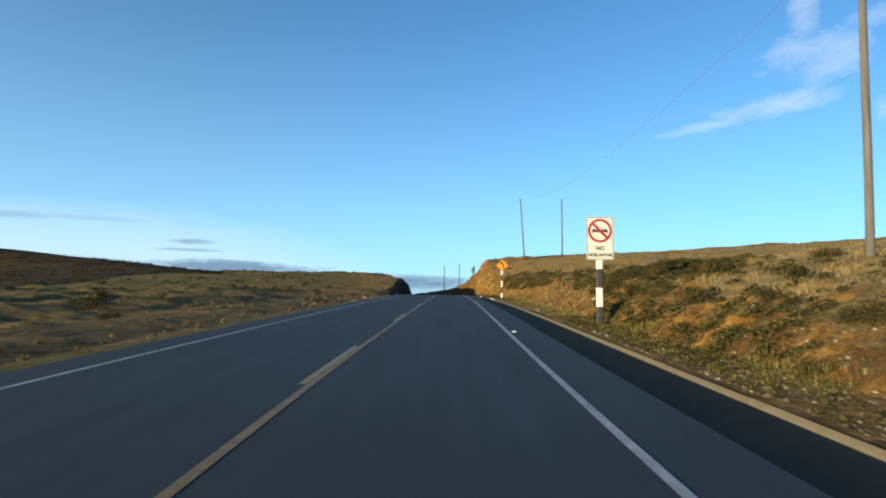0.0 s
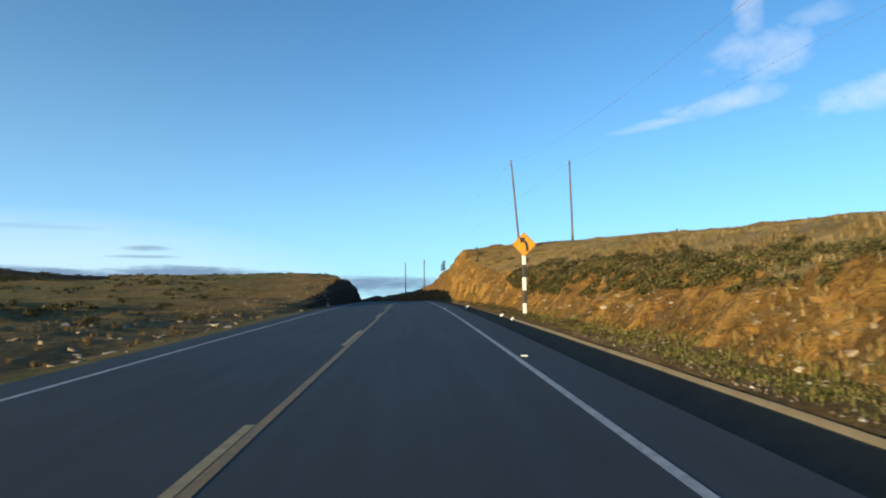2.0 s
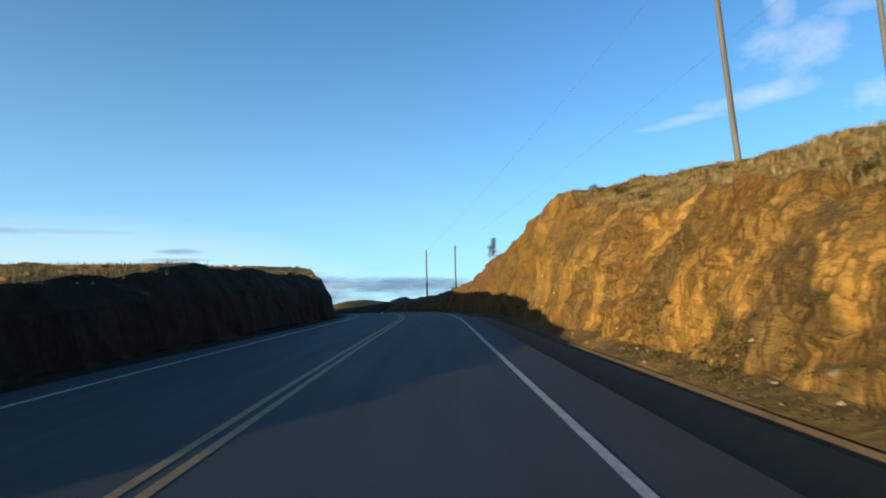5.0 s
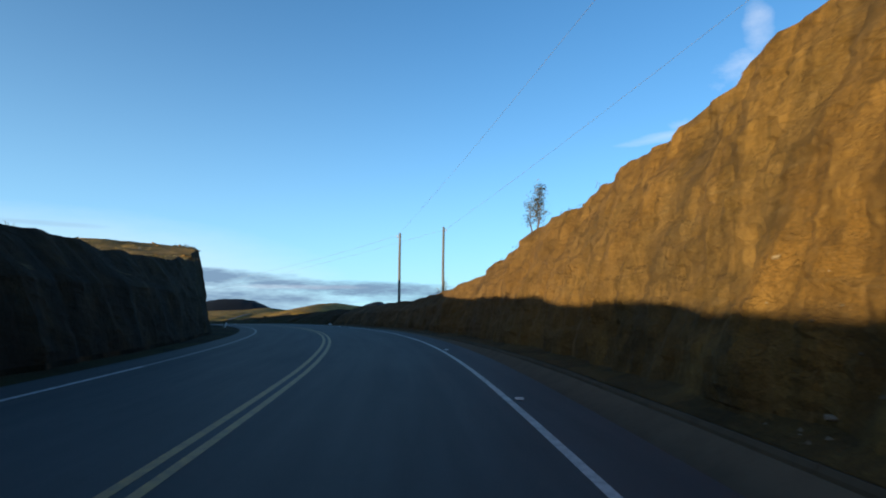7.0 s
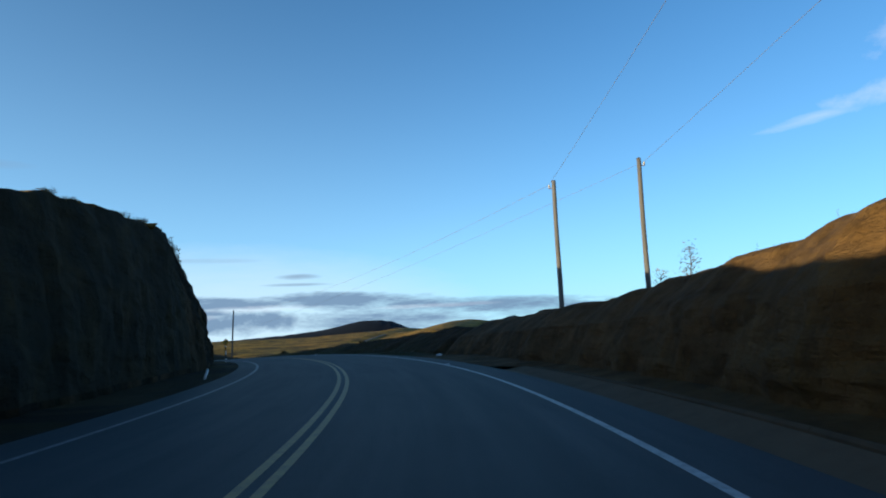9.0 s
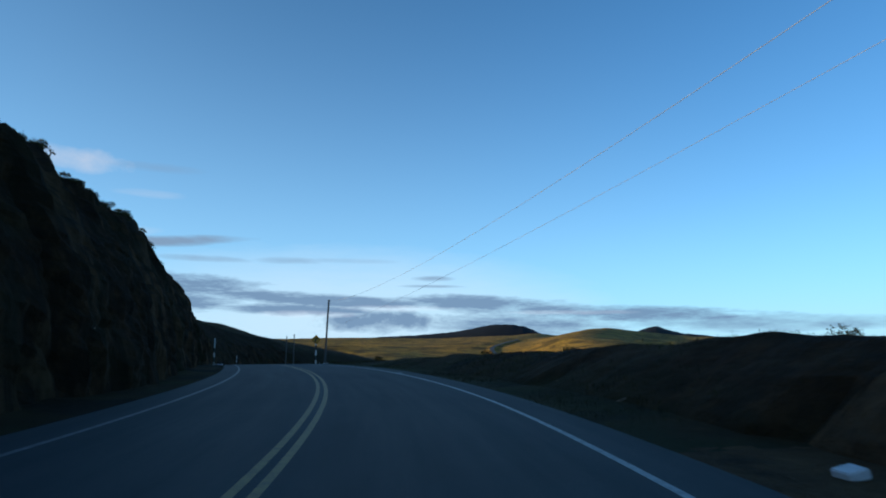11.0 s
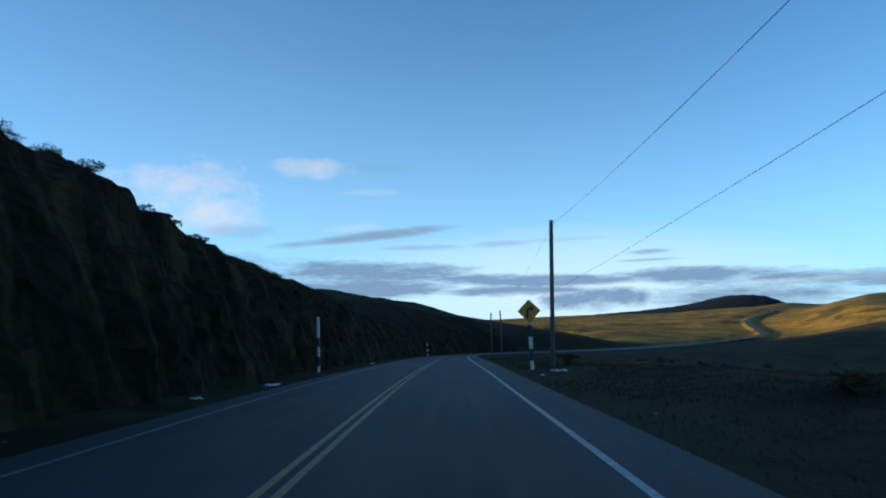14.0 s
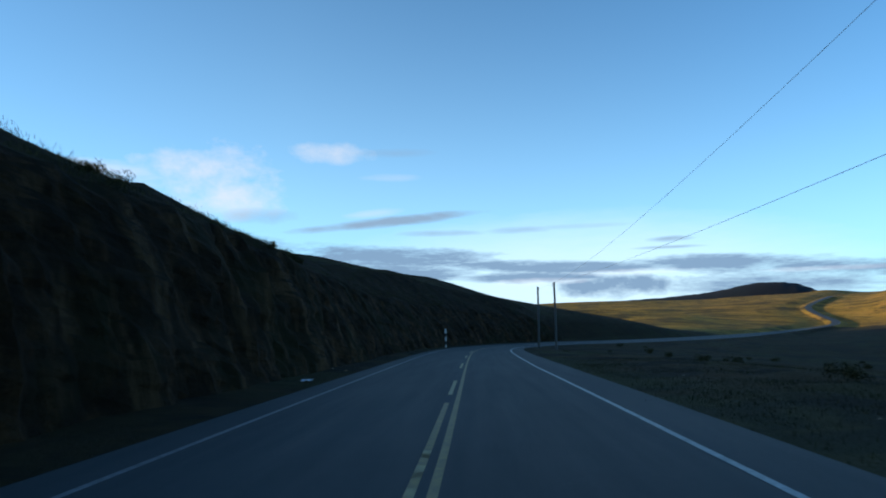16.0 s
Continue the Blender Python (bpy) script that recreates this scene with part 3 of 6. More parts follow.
# leaf tones lowered for plants in the hill's shade; sunlit shrubs share them
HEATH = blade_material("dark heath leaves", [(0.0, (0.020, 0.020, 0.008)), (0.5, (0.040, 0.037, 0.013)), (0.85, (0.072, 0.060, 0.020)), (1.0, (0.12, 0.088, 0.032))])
GUM = blade_material("grey-green sapling leaves", [(0.0, (0.05, 0.065, 0.05)), (0.6, (0.10, 0.11, 0.085)), (1.0, (0.20, 0.15, 0.10))])
TWIG = plain_material("twig bark", (0.10, 0.075, 0.05), 0.9, (0.05, 0.04, 0.03))
WOOD = wood_material()
SIGN_WHITE = plain_material("white sign sheet", (0.52, 0.52, 0.49), 0.42, (0.45, 0.42, 0.34), 0.22, 3.0, bump=0.03)
SIGN_YELLOW = plain_material("amber sign sheet", (0.64, 0.255, 0.010), 0.42, (0.48, 0.27, 0.02), 0.3, 3.0, bump=0.03)
SIGN_RED = plain_material("red sign print", (0.27, 0.018, 0.024), 0.45, (0.18, 0.02, 0.02), 0.3, 5.0, bump=0.03)
SIGN_BLACK = plain_material("black sign print", (0.018, 0.018, 0.018), 0.5, (0.05, 0.045, 0.04), 0.4, 5.0, bump=0.03)
POST_WHITE = plain_material("white post paint", (0.64, 0.63, 0.60), 0.6, (0.33, 0.29, 0.22), 0.5, 6.0)
POST_BLACK = plain_material("black post paint", (0.022, 0.022, 0.022), 0.6, (0.09, 0.08, 0.06), 0.5, 6.0)
CHALK = plain_material("whitewashed block", (0.76, 0.75, 0.72), 0.7, (0.42, 0.38, 0.30), 0.5, 9.0)
CERAMIC = plain_material("glazed insulator", (0.55, 0.54, 0.50), 0.25, (0.3, 0.28, 0.25), 0.3, 20.0)
METAL = plain_material("rusty steel fitting", (0.16, 0.12, 0.10), 0.6, (0.2, 0.09, 0.04), 0.6, 20.0, 0.6)
CABLE = plain_material("aluminium cable", (0.24, 0.24, 0.24), 0.5, (0.05, 0.05, 0.05), 0.4, 8.0, 0.4)
LITTER = plain_material("crumpled pale plastic", (0.62, 0.66, 0.72), 0.4, (0.3, 0.32, 0.36), 0.5, 14.0)
STUD = plain_material("white road stud", (0.66, 0.66, 0.64), 0.5, (0.3, 0.3, 0.3), 0.5, 30.0)


# ---------------------------------------------------------------- mesh helpers
def mesh_object(name, bm, material, parent=None, label="", smooth_shade=False):
    me = bpy.data.meshes.new(name)
    bm.to_mesh(me)
    bm.free()
    me.materials.append(material)
    if smooth_shade:
        for p in me.polygons:
            p.use_smooth = True
    ob = new(name, me)
    if parent is not None:
        ob.parent = parent
    if label:
        tagged(ob, label)
    return ob


def part(name, bm, material, parent, label="", smooth_shade=False):
    return mesh_object(name, bm, material, parent, label, smooth_shade)


def data_object(name, verts, faces, material, uvs=None, smooth_shade=False):
    me = bpy.data.meshes.new(name)
    me.from_pydata(np.asarray(verts).tolist(), [], np.asarray(faces).tolist())
    me.materials.append(material)
    if uvs is not None:
        layer = me.uv_layers.new(name="along")
        loops = np.empty(len(me.loops), dtype=np.int32)
        me.loops.foreach_get("vertex_index", loops)
        layer.data.foreach_set("uv", np.asarray(uvs)[loops].ravel())
    if smooth_shade:
        me.polygons.foreach_set("use_smooth", [True] * len(me.polygons))
    me.update()
    return new(name, me)


def grid_faces(rows, cols, flip=False):
    a = (np.arange(rows - 1)[:, None] * cols + np.arange(cols - 1)[None]).ravel()
    f = np.stack([a, a + 1, a + cols + 1, a + cols], 1)
    return f[:, ::-1] if flip else f


def box(bm, x0, x1, y0, y1, z0, z1, bevel=0.0):
    m = Matrix.Translation(((x0 + x1) / 2, (y0 + y1) / 2, (z0 + z1) / 2)) @ Matrix.Diagonal((x1 - x0, y1 - y0, z1 - z0, 1))
    got = bmesh.ops.create_cube(bm, size=1, matrix=m)
    if bevel:
        edges = list({e for v in got["verts"] for e in v.link_edges})
        bmesh.ops.bevel(bm, geom=edges, offset=bevel, segments=2, affect="EDGES")


def tube(bm, z0, z1, r0, r1, sides=14, x=0.0, y=0.0, lean=(0.0, 0.0)):
    """A tapered round bar with ends, leaning by so much a metre."""
    rings = []
    for z, r in ((z0, r0), (z1, r1)):
        cx, cy = x + lean[0] * (z - z0), y + lean[1] * (z - z0)
        rings.append([bm.verts.new((cx + r * math.cos(2 * math.pi * k / sides), cy + r * math.sin(2 * math.pi * k / sides), z)) for k in range(sides)])
    for k in range(sides):
        bm.faces.new((rings[0][k], rings[0][(k + 1) % sides], rings[1][(k + 1) % sides], rings[1][k]))
    bm.faces.new(rings[1])
    bm.faces.new(rings[0][::-1])


def plate(bm, outline, y0, y1):
    """A flat plate in the x-z plane, from y0 (back) to y1."""
    a = [bm.verts.new((x, y0, z)) for x, z in outline]
    b = [bm.verts.new((x, y1, z)) for x, z in outline]
    n = len(outline)
    bm.faces.new(a)
    bm.faces.new(b[::-1])
    for k in range(n):
        bm.faces.new((a[k], b[k], b[(k + 1) % n], a[(k + 1) % n]))
    bmesh.ops.recalc_face_normals(bm, faces=bm.faces)


# ---------------------------------------------------------------- shape of the land, in road coordinates
# right side: station, then (offset, height) at kerb back, toe, mid face, lip, and four points of the slope above
RIGHT = [
    (-40, (5.655, -.093), (7.0, -.05), (7.8, .6), (8.8, 1.2), (12, 2.2), (20, 3.0), (45, 5.5)),
    (10, (5.655, -.093), (7.0, -.05), (7.8, .6), (8.8, 1.15), (12, 1.95), (20, 2.65), (45, 4.5)),
    (27, (5.655, -.093), (7.0, -.05), (7.8, .65), (8.8, 1.25), (12, 2.25), (20, 2.9), (45, 5.1)),
    (50, (5.655, -.093), (7.0, .00), (7.7, .7), (8.6, 1.35), (12, 2.7), (20, 3.6), (45, 6.0)),
    (62, (5.655, -.093), (6.8, .02), (7.6, .9), (8.3, 1.7), (12, 3.1), (20, 4.0), (45, 6.1)),
    (78, (5.655, -.093), (6.4, .08), (6.9, 1.2), (7.7, 2.3), (11, 3.65), (20, 4.9), (45, 6.9)),
    (92, (5.655, -.093), (6.3, .10), (6.95, 1.8), (8.2, 3.4), (12, 4.75), (20, 5.7), (45, 7.4)),
    (99, (5.655, -.093), (6.25, .10), (6.9, 2.3), (8.3, 4.3), (13.6, 5.8), (20, 6.25), (45, 7.6)),
    (105, (5.655, -.093), (6.2, .10), (6.9, 3.0), (8.3, 5.65), (13, 6.3), (20, 6.8), (45, 7.6)),
    (112, (5.655, -.093), (6.3, .08), (7.0, 3.0), (8.0, 5.8), (12, 6.5), (20, 6.8), (45, 7.2)),
    (118, (5.655, -.093), (6.5, .0), (7.0, 2.6), (8.0, 5.12), (12, 5.8), (20, 5.7), (45, 6.0)),
    (124, (5.655, -.093), (6.5, .0), (7.0, 2.35), (8.0, 4.6), (12, 5.0), (20, 4.9), (45, 4.0)),
    (128, (5.655, -.093), (6.5, .0), (7.0, 2.2), (8.0, 4.35), (12, 4.6), (20, 4.2), (45, 2.6)),
    (131, (5.655, -.093), (6.5, .0), (7.0, 2.1), (8.0, 3.95), (12, 4.0), (20, 3.4), (45, 1.5)),
    (135, (5.655, -.093), (6.5, .0), (7.0, 1.7), (8.0, 3.0), (12, 2.95), (20, 2.6), (45, .5)),
    (140, (5.655, -.093), (6.5, .0), (7.0, 1.45), (8.0, 2.5), (12, 2.35), (20, 1.8), (45, -.6)),
    (146, (5.655, -.093), (6.5, .0), (7.0, 1.2), (8.0, 2.05), (12, 1.8), (20, 1.0), (45, -1.5)),
    (149.8, (5.655, -.093), (6.45, .0), (7.0, 1.15), (8.1, 1.95), (11.7, 1.7), (20, .8), (45, -1.8)),
    (150.2, (4.22, -.03), (6.45, .02), (7.0, 1.15), (8.1, 1.95), (11.7, 1.7), (20, .8), (45, -1.8)),
    (157, (4.22, -.03), (6.4, .03), (7.0, 1.0), (8.2, 1.75), (11.5, 1.3), (20, .4), (45, -2.5)),
    (162.4, (4.22, -.03), (6.2, .04), (7.0, .85), (8.2, 1.5), (11.5, 1.1), (20, .0), (45, -2.9)),
    (163, (4.22, -.03), (6.0, .05), (7.0, .8), (8.2, 1.5), (11, 1.1), (20, .0), (45, -3.0)),
    (172, (4.22, -.03), (5.8, .05), (6.9, .6), (8.2, 1.15), (12, .6), (20, -.3), (45, -3.5)),
    (190, (4.22, -.03), (5.8, .0), (6.9, .3), (8.2, .65), (12, .4), (20, -.4), (45, -3.5)),
    (205, (4.22, -.03), (5.8, -.02), (6.9, .1), (8.4, .3), (12, .0), (20, -.6), (45, -3.5)),
    (230, (4.22, -.03), (5.6, -.06), (6.6, -.02), (8.2, .0), (12, -.2), (20, -.8), (45, -3.5)),
    (300, (4.22, -.03), (5.6, -.08), (6.6, -.1), (8.2, -.1), (12, -.3), (20, -.9), (45, -3.0)),
    (360, (4.22, -.03), (5.6, -.08), (6.6, -.1), (8.2, -.1), (12, -.1), (20, -.1), (45, .0)),
]
LEFT = [
    (-40, (-4.2, -.03), (-5.5, -.12), (-8, .0), (-12, .2), (-18, .5), (-28, .1), (-45, -.2)),
    (60, (-4.2, -.03), (-5.5, -.10), (-8, .05), (-12, .25), (-18, .55), (-28, .3), (-45, .1)),
    (72, (-4.2, -.03), (-5.1, -.02), (-5.5, .22), (-6.2, .4), (-16, .55), (-28, .8), (-45, 1.0)),
    (79, (-4.2, -.03), (-4.9, .0), (-5.15, .5), (-5.6, .85), (-13, .95), (-26, 1.1), (-45, 1.5)),
    (84, (-4.2, -.03), (-4.9, .0), (-5.2, .8), (-5.7, 1.25), (-13, 1.35), (-26, 1.5), (-45, 1.9)),
    (90, (-4.2, -.03), (-4.9, .0), (-5.25, 1.2), (-5.9, 1.8), (-13, 1.95), (-25, 2.1), (-45, 2.5)),
    (97, (-4.2, -.03), (-4.9, .0), (-5.3, 1.6), (-6.1, 2.45), (-13, 2.7), (-25, 2.7), (-45, 3.0)),
    (106, (-4.2, -.03), (-4.9, .0), (-5.35, 1.75), (-6.3, 2.65), (-13, 3.0), (-25, 2.9), (-45, 3.0)),
    (118, (-4.2, -.03), (-5.0, .0), (-5.5, 1.8), (-6.7, 2.95), (-13, 3.1), (-25, 3.2), (-45, 3.4)),
    (128, (-4.2, -.03), (-5.1, .0), (-5.6, 1.8), (-6.6, 3.0), (-13, 3.15), (-25, 3.5), (-45, 3.7)),
    (136, (-4.2, -.03), (-5.4, .0), (-5.9, 1.9), (-6.6, 3.4), (-12, 3.5), (-25, 3.8), (-45, 4.0)),
    (141, (-4.2, -.03), (-5.9, .0), (-6.3, 2.3), (-6.9, 4.1), (-12, 4.4), (-25, 4.2), (-45, 4.3)),
    (148, (-4.2, -.03), (-6.2, .0), (-6.45, 2.9), (-6.85, 5.1), (-12, 5.5), (-25, 4.8), (-45, 4.7)),
    (156, (-4.2, -.03), (-6.1, .0), (-6.3, 3.0), (-6.7, 5.45), (-12, 5.85), (-25, 5.6), (-45, 5.5)),
    (163, (-4.2, -.03), (-5.6, .0), (-6.1, 3.1), (-7.2, 5.5), (-12, 6.1), (-25, 5.2), (-45, 5.0)),
    (175, (-4.2, -.03), (-5.4, .0), (-6.1, 3.2), (-7.8, 6.35), (-12, 7.0), (-25, 5.9), (-45, 5.6)),
    (186, (-4.2, -.03), (-5.9, .02), (-6.6, 3.1), (-7.9, 6.1), (-12, 6.9), (-25, 6.5), (-45, 6.1)),
    (192, (-4.2, -.03), (-6.0, .02), (-6.6, 3.0), (-7.9, 5.85), (-12, 7.1), (-25, 6.9), (-45, 6.3)),
    (202, (-4.2, -.03), (-5.8, .02), (-6.5, 3.0), (-7.7, 5.6), (-12, 7.2), (-25, 7.4), (-45, 7.0)),
    (211, (-4.2, -.03), (-5.8, .02), (-6.6, 3.1), (-7.8, 5.9), (-12, 7.5), (-25, 8.0), (-45, 7.5)),
    (219, (-4.2, -.03), (-5.9, .03), (-6.7, 3.1), (-7.8, 5.7), (-12, 7.3), (-25, 8.6), (-45, 8.2)),
    (226, (-4.2, -.03), (-6.0, .05), (-6.9, 2.7), (-8.2, 4.9), (-12, 7.0), (-25, 9.8), (-45, 10)),
    (238, (-4.2, -.03), (-6.0, .05), (-6.85, 2.65), (-8.1, 4.95), (-12, 7.15), (-25, 9.9), (-45, 9.9)),
    (250, (-4.2, -.03), (-6.0, .05), (-6.8, 2.6), (-8.0, 5.0), (-12, 7.2), (-25, 9.9), (-45, 9.8)),
    (280, (-4.2, -.03), (-6.0, .05), (-7.2, 2.5), (-9, 4.9), (-14, 8.0), (-28, 11.0), (-45, 10.5)),
    (295, (-4.2, -.03), (-6.0, .05), (-7.2, 2.4), (-9, 4.8), (-14, 8.7), (-28, 12.0), (-45, 10.8)),
    (305, (-4.2, -.03), (-6.0, .05), (-7.2, 2.3), (-9, 4.7), (-14, 8.8), (-28, 12.2), (-45, 10.8)),
    (315, (-4.2, -.03), (-6.0, .05), (-7.2, 2.1), (-9, 4.3), (-14, 7.9), (-28, 11.6), (-45, 10.6)),
    (325, (-4.2, -.03), (-6.0, .0), (-7.2, 1.8), (-9, 3.7), (-14, 7.0), (-28, 10.9), (-45, 10.2)),
    (335, (-4.2, -.03), (-6.0, .0), (-7.2, 1.2), (-9, 2.6), (-14, 5.2), (-28, 8.6), (-45, 8.4)),
    (350, (-4.2, -.03), (-6.0, .0), (-8.0, 1.2), (-10, 2.6), (-16, 5.2), (-30, 7.5), (-45, 8.0)),
    (372, (-4.2, -.03), (-6.0, .0), (-8.0, 1.0), (-10, 2.1), (-16, 3.5), (-30, 5.5), (-45, 6.2)),
    (385, (-4.2, -.03), (-6.0, .0), (-8.0, .3), (-10, .8), (-16, 1.9), (-30, 3.4), (-45, 4.0)),
    (400, (-4.2, -.03), (-6.0, -.1), (-8.0, -.1), (-10, .1), (-16, .4), (-30, .9), (-45, 1.2)),
    (470, (-4.2, -.03), (-6.0, -.1), (-8.0, -.1), (-10, .0), (-16, .0), (-30, .0), (-45, .0)),
]


def nodes_at(table, s):
    """Offsets and heights of the cross-section's nodes at the stations s: two arrays (nodes, stations)."""
    st = [r[0] for r in table]
    d = np.array([np.interp(s, st, [r[k][0] for r in table]) for k in range(1, 8)])
    z = np.array([np.interp(s, st, [r[k][1] for r in table]) for k in range(1, 8)])
    return d, z


def section(s, d):
    """Height of the land over the road at station s and offset d (flat arrays)."""
    out = np.zeros_like(d)
    for table, sign in ((RIGHT, 1), (LEFT, -1)):
        dn, zn = nodes_at(table, s)
        dn, dd = dn * sign, d * sign
        side = dd > 0
        val = np.where(dd <= dn[0], np.clip(dd / dn[0], 0, 1) * zn[0], zn[-1])
        for k in range(6):
            m = (dd > dn[k]) & (dd <= dn[k + 1])
            u = (dd - dn[k]) / np.maximum(dn[k + 1] - dn[k], 1e-6)
            val = np.where(m, zn[k] + (zn[k + 1] - zn[k]) * u, val)
        out = np.where(side, val, out)
    return out


def far_land(x, y):
    """Absolute height of the wide land: a valley, the pasture ridge beyond it, and the far hills."""
    dx, dy = x + 27.0, y - 190.0
    r = np.hypot(dx, dy)
    az = np.degrees(np.arctan2(-dx, dy))
    ridge = np.interp(az, [-180, -120, -70, -40, -12, -3, 0, 3, 6, 8, 9, 11, 12, 13, 20, 29, 36, 60, 120, 180],
                      [9, 9, 9, 4, 0, -1, 2, 6, 10, 11.5, 11, 6.5, 3, 0, -4, -5, -6, 8, 12, 9])
    floor_z = np.interp(az, [-180, -120, -70, -45, -20, 40, 60, 180], [8, 8, 8, 0, -9, -9, 6, 8])
    z = floor_z + (ridge - floor_z) * np.clip((r - 130) / 490, 0, 1) ** 0.62
    z = z + (-22 - ridge) * smooth(700, 1150, r) * smooth(-60, -20, az) * smooth(75, 45, az)
    z = z - 75 * smooth(1250, 4300, r)
    return z + fbm(x / 90, y / 90, 5, 4) * 2.6 * smooth(30, 250, r)


def left_land(s, d):
    """Height over the road beyond the left strip."""
    a = np.interp(-d, [45, 80, 130, 200, 400], [0, 0.2, 1.3, 2.6, 4.6])
    drop = np.interp(-d, [45, 62, 85, 130], [0, 3.0, 9.0, 15.0])
    rise = np.interp(-d, [45, 62, 80, 115, 200], [0, 1.8, 3.4, 5.0, 6.0])
    return a * smooth(150, 90, s) + rise * smooth(105, 150, s) * smooth(250, 215, s) - drop * smooth(262, 300, s)


def nearest_road(x, y):
    s, d = np.empty_like(x), np.empty_like(x)
    for i in range(0, len(x), 4000):
        q = (x[i:i + 4000, None] - RX) ** 2 + (y[i:i + 4000, None] - RY) ** 2
        j = np.argmin(q, 1)
        ox, oy = x[i:i + 4000] - RX[j], y[i:i + 4000] - RY[j]
        s[i:i + 4000] = SS[j] - ox * np.sin(RH[j]) + oy * np.cos(RH[j])
        d[i:i + 4000] = ox * np.cos(RH[j]) + oy * np.sin(RH[j])
    return s, d


def axis(lo, hi, step, reach):
    mid = list(np.arange(lo, hi + step, step))
    up, dn, g = [], [], step
    v = mid[-1]
    while v < reach:
        g *= 1.09
        v += g
        up.append(v)
    g, v = step, lo
    while v > -reach:
        g *= 1.09
        v -= g
        dn.append(v)
    return np.array(dn[::-1] + mid + up)


def build_ground():
    gx, gy = axis(-150, 90, 3.0, 4200), axis(-60, 430, 3.0, 4200)
    X, Y = np.meshgrid(gx, gy)
    x, y = X.ravel(), Y.ravel()
    s, d = nearest_road(x, y)
    sc = np.clip(s, -40, 680)
    road_z = np.interp(sc, SS, RZ)
    near = section(sc, np.clip(d, -45, 45)) + road_z
    near = near + np.where(d < -45, left_land(sc, d), 0)
    far = far_land(x, y)
    w_right = smooth(40, 110, d)
    w_left = smooth(120, 420, -d)
    w_far = smooth(8, 60, np.abs(d)) * smooth(300, 400, sc) * np.where(d < 0, smooth(380, 470, sc), 1)
    w = np.maximum.reduce([np.where(d > 0, w_right, w_left), w_far])
    z = near * (1 - w) + far * w
    z = z + fbm(x / 14, y / 14, 9, 3) * 0.5 * smooth(20, 50, np.abs(d))
    Z = z.reshape(X.shape)
    D = np.abs(d).reshape(X.shape)
    for _ in range(10):
        B = Z.copy()
        B[1:-1, 1:-1] = (Z[:-2, 1:-1] + Z[2:, 1:-1] + Z[1:-1, :-2] + Z[1:-1, 2:] + 2 * Z[1:-1, 1:-1]) / 6
        Z = np.where((D > 48) & (np.hypot(X + 27, Y - 190) < 600), B, Z)
    r0 = np.hypot(x + 27, y - 190)
    swell = fbm((x + 0.9 * y) / 55, (y - 0.9 * x) / 17, 63, 4, 0.6)
    z = Z.ravel() + swell * 2.0 * smooth(48, 90, np.abs(d)) * smooth(45, 110, r0) * smooth(700, 500, r0)
    cover = np.where(d > 0, smooth(43, 31, d) * smooth(266, 254, sc), smooth(43, 31, -d) * smooth(330, 316, sc)) * smooth(-38, -26, s)
    z = z - 6.0 * cover
    z = z - 0.5 * smooth(9.5, 7.0, np.abs(d)) * smooth(250, 270, sc)
    verts = np.stack([x, y, z], 1)
    faces = grid_faces(len(gy), len(gx))
    ob = data_object("ground", verts, faces, PASTURE, smooth_shade=True)
    ob.data.materials.append(SHADED_MOOR)
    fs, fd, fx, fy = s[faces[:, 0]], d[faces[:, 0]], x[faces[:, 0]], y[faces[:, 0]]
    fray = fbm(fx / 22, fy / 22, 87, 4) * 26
    # darkened heath faces stand in for the hill's shadow over valley and spur
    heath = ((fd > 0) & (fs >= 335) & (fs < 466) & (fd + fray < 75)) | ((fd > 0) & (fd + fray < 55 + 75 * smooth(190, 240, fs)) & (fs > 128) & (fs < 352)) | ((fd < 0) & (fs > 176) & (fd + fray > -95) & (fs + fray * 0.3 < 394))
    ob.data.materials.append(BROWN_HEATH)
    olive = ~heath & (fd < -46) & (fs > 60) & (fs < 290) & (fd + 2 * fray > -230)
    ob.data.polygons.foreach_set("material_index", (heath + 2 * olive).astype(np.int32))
    return tagged(ob, "straw-coloured highland pasture rolling to far hills", "ground", kind="structure")


build_ground()


def face_noise(S, V, seed):
    """Roughness of a cut face by station and height: blocks, ledges and runnels."""
    ledge = np.abs(fbm(S * 0.22, V * 1.5, seed, 4)) * 1.3
    block = fbm(S * 0.5, V * 0.55, seed + 3, 5, 0.55)
    runnel = fbm(S * 0.9, V * 0.12, seed + 8, 3)
    flute = np.abs(fbm(S * 0.5 + 0.25 * V, V * 0.1, seed + 31, 4, 0.55))
    return 0.10 * ledge + 0.34 * block + 0.30 * runnel - 0.40 * flute * (1 - 0.5 * smooth(100, 110, S)) + 0.07


